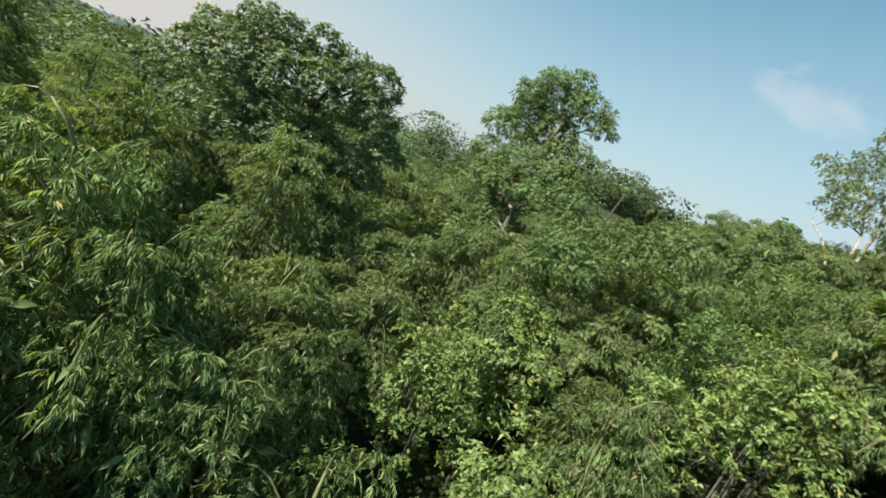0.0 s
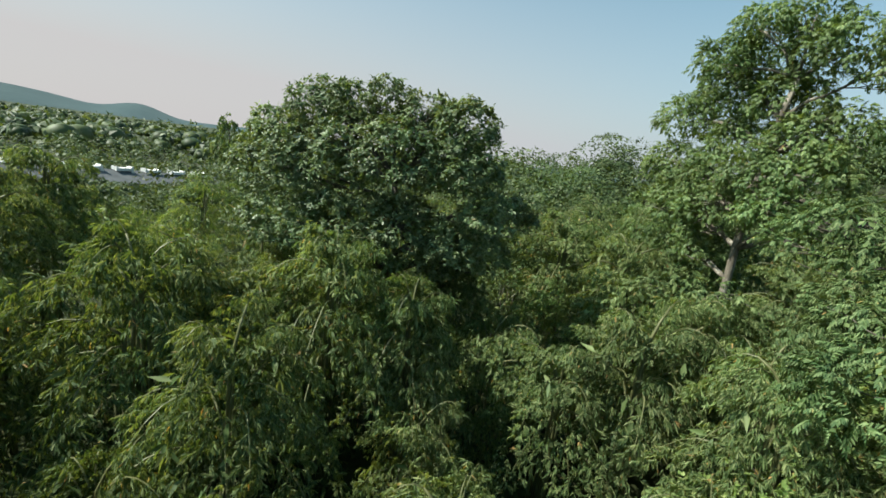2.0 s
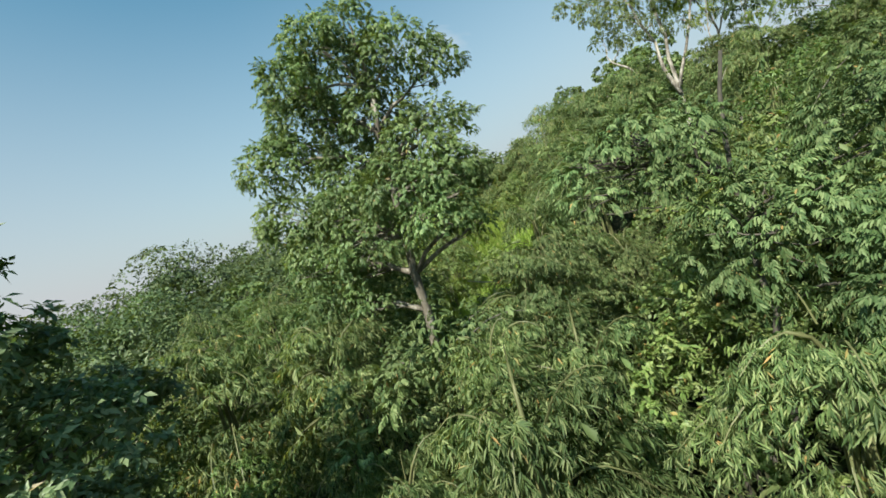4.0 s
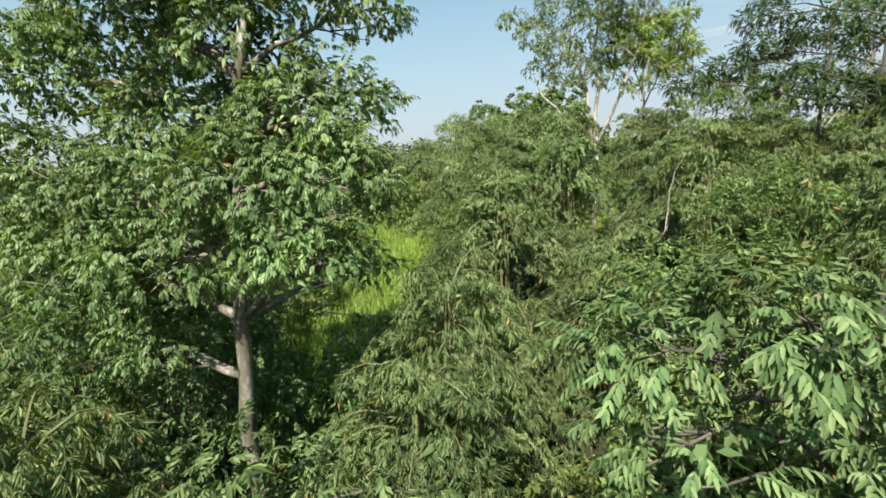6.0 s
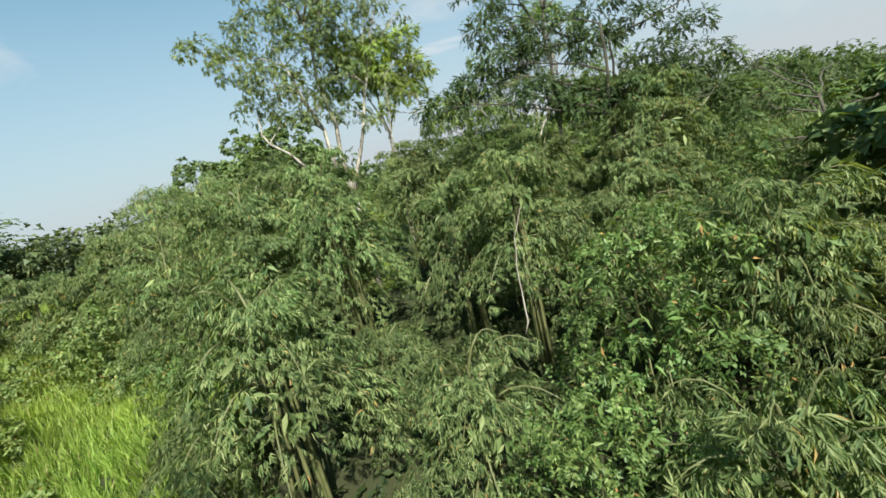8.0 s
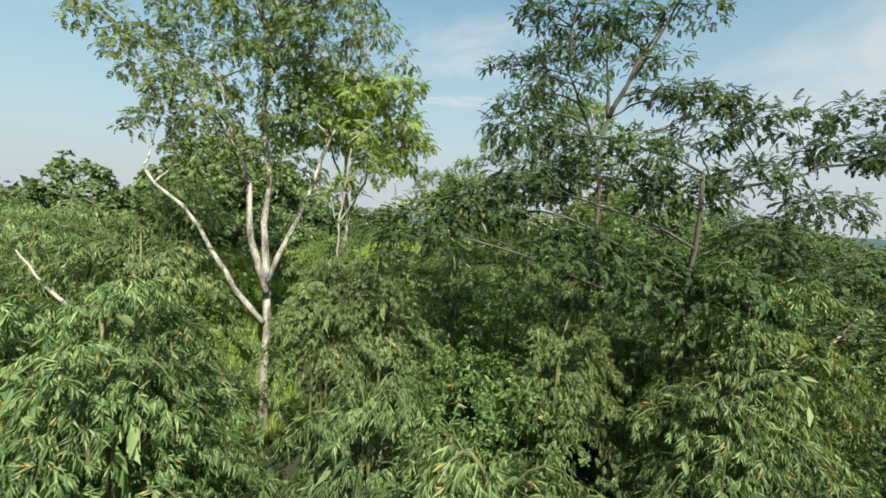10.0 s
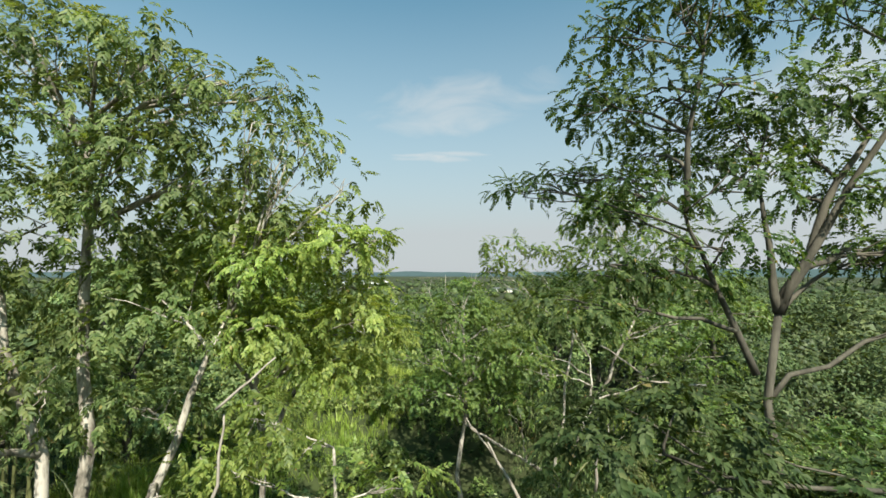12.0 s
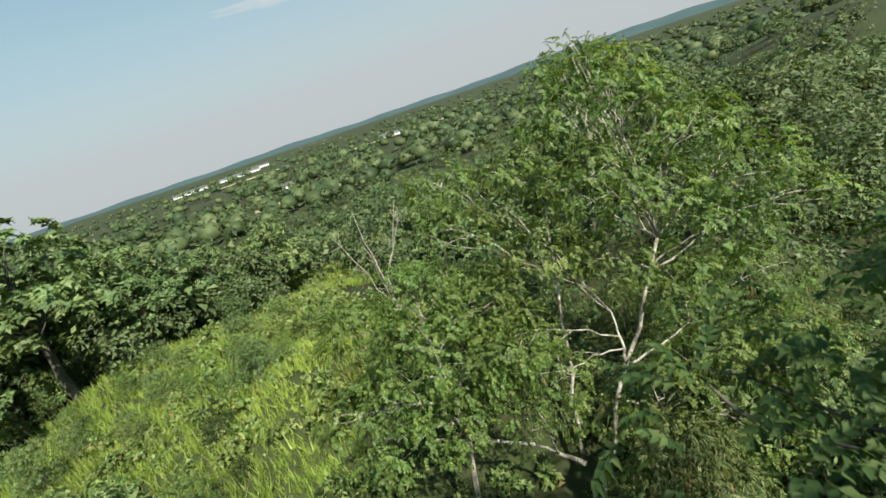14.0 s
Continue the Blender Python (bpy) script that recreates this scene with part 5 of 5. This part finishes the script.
def grove(n, rmin, rmax, az0, az1, rng, keep=None):
    out = []
    while len(out) < n:
        r = math.sqrt(rng.uniform(rmin**2, rmax**2)) if rmax < 200 else rmin * (rmax / rmin) ** rng.random()
        a = radians(rng.uniform(az0, az1))
        x, y = -2 - math.sin(a) * r, 22 + math.cos(a) * r
        if keep is None or keep(x, y):
            out.append((x, y))
    return np.array(out)


def clear(x, y):
    return off_way(x, y)[0] > 18 and not in_grass(x, y) and not (-24 < x < 1 and 38 < y < 70)


def stand(xy, rlow, rhigh, lift, rng):
    r = rng.uniform(rlow, rhigh, len(xy))
    return np.column_stack([xy, ground_z(xy[:, 0], xy[:, 1]) + r * lift]), r


def open_view(x, y):
    """Keeps the slope before the long house low."""
    a, r = math.degrees(math.atan2(-5 - x, y - 7)), math.hypot(x + 5, y - 7)
    return not (95 < a < 121 and 27 < r < 106)


rng = np.random.default_rng(77)
c, r = stand(np.vstack([grove(300, 17, 62, -95, 130, rng, clear), grove(210, 30, 95, -108, -58, rng, clear)]), 1.7, 3.3, 1.0, rng)
close = np.array([off_way(x, y)[0] < 30 for x, y in c[:, :2]])
woodland("woodland_edge", "thick green woodland beside the bamboo slope", c[close], r[close], 1700, 0.21, rng, M_FARLEAF, 0.26)
woodland("woodland_near", "thick green woodland covering the slopes", c[~close], r[~close], 860, 0.3, rng, M_FARLEAF, 0.3)
c, r = stand(np.vstack([grove(1000, 50, 230, -85, 45, rng), grove(450, 45, 230, 80, 128, rng, open_view)]), 1.6, 3.8, 1.0, rng)
woodland("woodland_middle", "green woodland falling away to the plain", c, r, 180, 0.58, rng, M_FARLEAF, 0.4)
c, r = stand(grove(3300, 200, 1500, -100, 125, rng), 4.0, 9.0, 0.5, rng)
woodland("woodland_far", "distant woods on the plain", c, r, 18, 2.6, rng, M_FARLEAF, 0.6)
c, r = stand(grove(170, 50, 98, 100, 128, rng, lambda x, y: not open_view(x, y)), 0.9, 1.7, 0.5, rng)
woodland("woodland_low", "low green bushes on the slope before the long house", c, r, 300, 0.34, rng, M_FARLEAF, 0.3)
slope = rng.uniform((2.5, -24), (34, 15), (190, 2))
slope = np.array([q for q in slope if off_way(*q)[0] > 5.5])
c, r = stand(slope, 1.5, 2.6, 0.8, rng)
woodland("woodland_slope", "thick green bushes on the slope behind the bamboo", c, r, 420, 0.32, rng, M_FARLEAF, 0.3)
bank = np.array([(-78.0 - 24.0 * k + rng.normal(0, 0.5) + 2.6 * j, -29.0 + 21.4 * k + rng.normal(0, 0.5) + 2.9 * j) for k in np.linspace(-0.1, 1.1, 22) for j in (0, 1)])
r = rng.uniform(1.0, 1.7, len(bank))
c = np.column_stack([bank, -9.3 - 1.4 * np.clip((-78.0 - bank[:, 0]) / 24.0, 0, 1) - 0.75 * r])
woodland("house_hedge", "thick green bushes growing up to the eaves of the long house", c, r, 420, 0.26, rng, M_FARLEAF, 0.3)
shr = grove(200, 14, 60, -60, 40, rng, lambda x, y: in_grass(x, y))
c, r = stand(shr, 0.25, 1.0, 0.5, rng)
woodland("grass_shrubs", "low bushes scattered in bright grass", c, r, 160, 0.2, rng, M_VINE, 0.3)

# low leafy undergrowth on the shaded floor between the mounds, leaf colour darkened for shade
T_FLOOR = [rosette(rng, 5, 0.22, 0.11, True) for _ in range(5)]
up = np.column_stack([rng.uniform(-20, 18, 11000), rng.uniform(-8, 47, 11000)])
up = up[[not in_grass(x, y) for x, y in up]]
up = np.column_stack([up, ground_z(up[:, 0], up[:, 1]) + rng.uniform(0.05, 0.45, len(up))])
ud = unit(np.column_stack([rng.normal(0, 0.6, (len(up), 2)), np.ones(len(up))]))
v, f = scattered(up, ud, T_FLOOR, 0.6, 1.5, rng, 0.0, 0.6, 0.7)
tagged(new("undergrowth", mesh_of("undergrowth", v, faces_tri=f, material=M_SHADE)), "low leafy undergrowth on the forest floor, leaf colour darkened for shade", "undergrowth", kind="stuff")

# bright grass in the valley and on the far slope
T_TUFT = [tuft(rng, 8, 0.42, 0.04) for _ in range(6)]
gp = []
for x0, x1, y0, y1, n in ((-17, -9, 23, 41, 6000), (-24, -7.5, 36, 50, 4000), (-3, 17, 47.5, 68, 8200), (-3, 5, 44, 47.5, 600), (15, 27, 60, 86, 3000), (-9, 0, 36.5, 45.5, 3500)):
    xy = np.column_stack([rng.uniform(x0, x1, n), rng.uniform(y0, y1, n)])
    gp.append(np.column_stack([xy, ground_z(xy[:, 0], xy[:, 1])]))
gp = np.concatenate(gp)
gd = unit(np.column_stack([rng.normal(0, 1, (len(gp), 2)), np.zeros(len(gp))]))
v, f = scattered(gp, gd, T_TUFT, 0.6, 1.5, rng, 0.0, 0.3, 0.0)
tagged(new("grass", mesh_of("grass", v, faces_tri=f, material=M_GRASS)), "tall bright green grass on the open slope", "grass", kind="stuff")


# dry fields on the plain
for x, y, wide, deep in ((275, 680, 30, 150), (1250, 1927, 50, 200), (125, 255, 14, 50), (356, 420, 40, 120)):
    a = math.atan2(x - 3, y - 34)
    us, vs = np.meshgrid(np.linspace(-0.5, 0.5, 13), np.linspace(-0.5, 0.5, 13))
    us, vs = us * deep, vs * wide * (1 + 0.2 * np.sin(us * 9))
    fx, fy = x + us * math.cos(a) + vs * math.sin(a), y - us * math.sin(a) + vs * math.cos(a)
    fv = np.column_stack([fx.ravel(), fy.ravel(), ground_z(fx, fy).ravel() + 1.2])
    ff = [(r * 13 + c, r * 13 + c + 1, (r + 1) * 13 + c + 1, (r + 1) * 13 + c) for r in range(12) for c in range(12)]
    tagged(new("ground", mesh_of("dry_field", fv, faces=ff, material=M_FIELD)), "pale dry field among the distant woods", "field", kind="structure")


# ---- buildings on the plain ----
def long_house(x, y, length, depth, height, turn, label):
    z = float(ground_z(x, y))
    root = tagged(new("farm_building"), label, "building", "buildings on the plain")
    root.matrix_basis = pose(x, y, z, 0, 0, turn)
    l, d, h = length / 2, depth / 2, height
    rise = d * 0.45
    v = [(-l, -d, -1), (l, -d, -1), (l, d, -1), (-l, d, -1), (-l, -d, h), (l, -d, h), (l, d, h), (-l, d, h), (-l, 0, h + rise), (l, 0, h + rise)]
    part("wall", mesh_of("wall", v, faces=[(0, 1, 5, 4), (1, 2, 6, 9, 5), (2, 3, 7, 6), (3, 0, 4, 8, 7)], material=M_WALL), root)
    for s in (-1, 1):
        e = s * (d + 0.4)
        q = [(-l - 0.5, e, h - 0.25), (l + 0.5, e, h - 0.25), (l + 0.5, 0, h + rise + 0.05), (-l - 0.5, 0, h + rise + 0.05)]
        q += [(a, b, c + 0.15) for a, b, c in q]
        part("roof", mesh_of("roof", q, faces=[(0, 1, 2, 3), (7, 6, 5, 4), (0, 4, 5, 1), (1, 5, 6, 2), (2, 6, 7, 3), (3, 7, 4, 0)], material=M_ROOF), root)
    n = max(2, int(length / 4))
    for i in range(n):
        cx = -l + (i + 0.5) * length / n
        w = [(cx - 0.7, -d - 0.03, h * 0.35), (cx + 0.7, -d - 0.03, h * 0.35), (cx + 0.7, -d - 0.03, h * 0.8), (cx - 0.7, -d - 0.03, h * 0.8)]
        w += [(a, b + 0.02, c) for a, b, c in w]
        part("window", mesh_of("window", w, faces=[(0, 1, 2, 3), (7, 6, 5, 4), (0, 4, 5, 1), (1, 5, 6, 2), (2, 6, 7, 3), (3, 7, 4, 0)], material=M_DARKBARK), root)


def toward(az, dist, ex, ey):
    a = radians(az)
    return ex - math.sin(a) * dist, ey + math.cos(a) * dist


def row_house(a, b, count, label):
    """A long low house from a to b (x, y and the height of its ridge), grey roof and a row of white saddle-shaped gable crests."""
    a, b = np.array(a), np.array(b)
    mid, run = (a + b) / 2, b - a
    turn = math.degrees(math.atan2(run[1], run[0]))
    base = min(float(ground_z(*p[:2])) for p in (a, b)) - 0.5
    root = tagged(new("row_house"), label, "building", "buildings on the plain")
    root.matrix_basis = pose(mid[0], mid[1], base, 0, 0, turn)
    l, d, ridge = float(np.hypot(*run[:2])) / 2 + 3.0, 4.0, mid[2] - base
    slope = run[2] / (2 * l)
    eave = ridge - 1.5
    box = [(0, 1, 2, 3), (7, 6, 5, 4), (0, 4, 5, 1), (1, 5, 6, 2), (2, 6, 7, 3), (3, 7, 4, 0)]
    v = [(-l, -d, 0), (l, -d, 0), (l, d, 0), (-l, d, 0), (-l, -d, eave - slope * l), (l, -d, eave + slope * l), (l, d, eave + slope * l), (-l, d, eave - slope * l)]
    part("wall", mesh_of("wall", v, faces=box, material=M_WALL), root)
    for s in (-1, 1):
        e = s * (d + 0.5)
        q = [(-l - 0.5, e, eave - 0.2 - slope * l), (l + 0.5, e, eave - 0.2 + slope * l), (l + 0.5, 0, ridge + slope * l), (-l - 0.5, 0, ridge - slope * l)]
        q += [(x, y, z + 0.15) for x, y, z in q]
        part("roof", mesh_of("roof", q, faces=box, material=M_ROOF), root)
    outline = ((-1.1, 0.05), (1.0, 0.05), (1.55, -2.2), (1.9, -2.2), (1.38, 0.75), (1.15, 0.75), (1.05, 0.5), (-1.0, 0.5), (-1.1, 0.75), (-1.35, 0.75), (-1.3, 0.05))
    n = len(outline)
    for i in range(count):
        cx = -l + 3.0 + (2 * l - 6.0) * i / (count - 1)
        g = [(cx + px, dy, ridge + slope * cx + pz) for dy in (-0.9, 0.5) for px, pz in outline]
        f = [tuple(range(n)), tuple(range(2 * n - 1, n - 1, -1))] + [(k, n + k, n + (k + 1) % n, (k + 1) % n) for k in range(n)]
        part("gable_crest", mesh_of("gable_crest", g, faces=f, material=M_WALL), root, "white saddle-shaped gable crest")


row_house((-81.7, -32.0, -7.3), (-103.2, -12.8, -9.0), 7, "long low white house with grey roof and white gable crests")
for az, dist, ln, dp, hh, turn, lab in ((-18, 950, 60, 14, 4, -20, "long pale hall on the plain"), (-23.5, 1000, 80, 14, 4, -24, "long pale hall on the plain"), (-43, 520, 10, 7, 4, -40, "small white house among trees"),
                                        (-28, 330, 8, 6, 3, -30, "small white house among trees"), (-53.5, 640, 12, 8, 4, -50, "small white house among trees"), (-41, 560, 10, 7, 4, -36, "small white house among trees"),
                                        (-26, 1150, 40, 12, 4, -26, "long pale hall on the plain")):
    x, y = toward(az, dist, 3, 35)
    long_house(x, y, ln, dp, hh, turn, lab)


# ---- poles, bare sticks and saplings ----
def stick(name, label, lines, rng, mat, category="branch"):
    """Bare wood: rows of start, end and radius; the first is the main piece."""
    root = tagged(new(name), label, category)
    root.location = lines[0][0]
    for i, (a, e, r) in enumerate(lines):
        ln = bent(np.array(a) - np.array(lines[0][0]), np.array(e) - np.array(lines[0][0]), rng, 0.12, 8)
        v, f = tube(ln, r * np.linspace(1, 0.45, 8), 6)
        part("stem" if i == 0 else "side_branch", mesh_of("stem", v, faces=f, material=mat, smooth=True), root)


rng = np.random.default_rng(41)
stick("bamboo_pole", "fallen pale bamboo pole leaning out over the grass", (((-10.9, 29.3, -3.9), (-13.6, 23.6, -1.9), 0.045),), rng, M_DEADWOOD, "pole")
stick("bare_branch", "bleached bare branch sticking out of the bamboo", (((-4.3, 34.8, 3.3), (-5.4, 35.8, 5.0), 0.05), ((-4.8, 35.2, 3.9), (-5.6, 35.8, 4.5), 0.03), ((-4.3, 34.8, 3.4), (-4.5, 35.4, 4.5), 0.03),), rng, M_DEADWOOD, "branch")
stick("bare_branch", "bleached bare branch sticking out of the bamboo", (((-6.0, 34.7, 3.7), (-7.0, 35.6, 4.8), 0.045), ((-6.3, 35.0, 4.1), (-5.9, 35.2, 4.9), 0.025),), rng, M_DEADWOOD, "branch")
stick("bare_branch", "bleached bare branch among feathery leaves", (((6.1, 26.9, 2.8), (7.6, 26.0, 3.6), 0.05), ((7.6, 26.0, 3.6), (8.7, 25.7, 4.4), 0.035), ((7.0, 26.4, 3.5), (6.5, 27.0, 3.6), 0.02),), rng, M_DEADWOOD, "branch")
stick("dead_bamboo", "thin pale dead bamboo stem rising from the clump", (((-4.1, 23.3, 0.2), (-3.8, 23.4, 2.0), 0.018), ((-3.8, 23.4, 2.0), (-3.5, 23.4, 2.5), 0.01),), rng, M_DEADWOOD, "bamboo")
stick("bare_sapling", "slender pale leafless sapling", (((-0.2, 34.8, 4.0), (-0.2, 34.6, 5.7), 0.05), ((-0.2, 34.6, 5.7), (-0.1, 34.5, 6.6), 0.035), ((-0.2, 34.6, 5.7), (0.2, 34.5, 6.4), 0.022), ((-0.1, 34.5, 6.6), (-0.0, 34.4, 7.8), 0.025), ((-0.1, 34.3, 7.9), (0.5, 34.0, 8.5), 0.02), ((-0.3, 34.6, 5.8), (-0.4, 34.7, 6.4), 0.018),), rng, M_DEADWOOD, "tree")
stick("bare_sapling", "crooked pale leafless stem in the shade", (((4.5, 33.9, 5.6), (4.0, 34.2, 6.7), 0.035), ((4.2, 34.1, 6.3), (3.7, 34.4, 7.1), 0.02),), rng, M_DEADWOOD, "tree")
stick("bare_branch", "crooked pale bare branch in the shade", (((6.0, 33.6, 5.6), (6.0, 33.5, 7.3), 0.03), ((7.6, 32.4, 7.5), (6.7, 32.9, 7.6), 0.03), ((6.7, 32.9, 7.6), (6.1, 33.5, 8.2), 0.02),), rng, M_DEADWOOD, "branch")
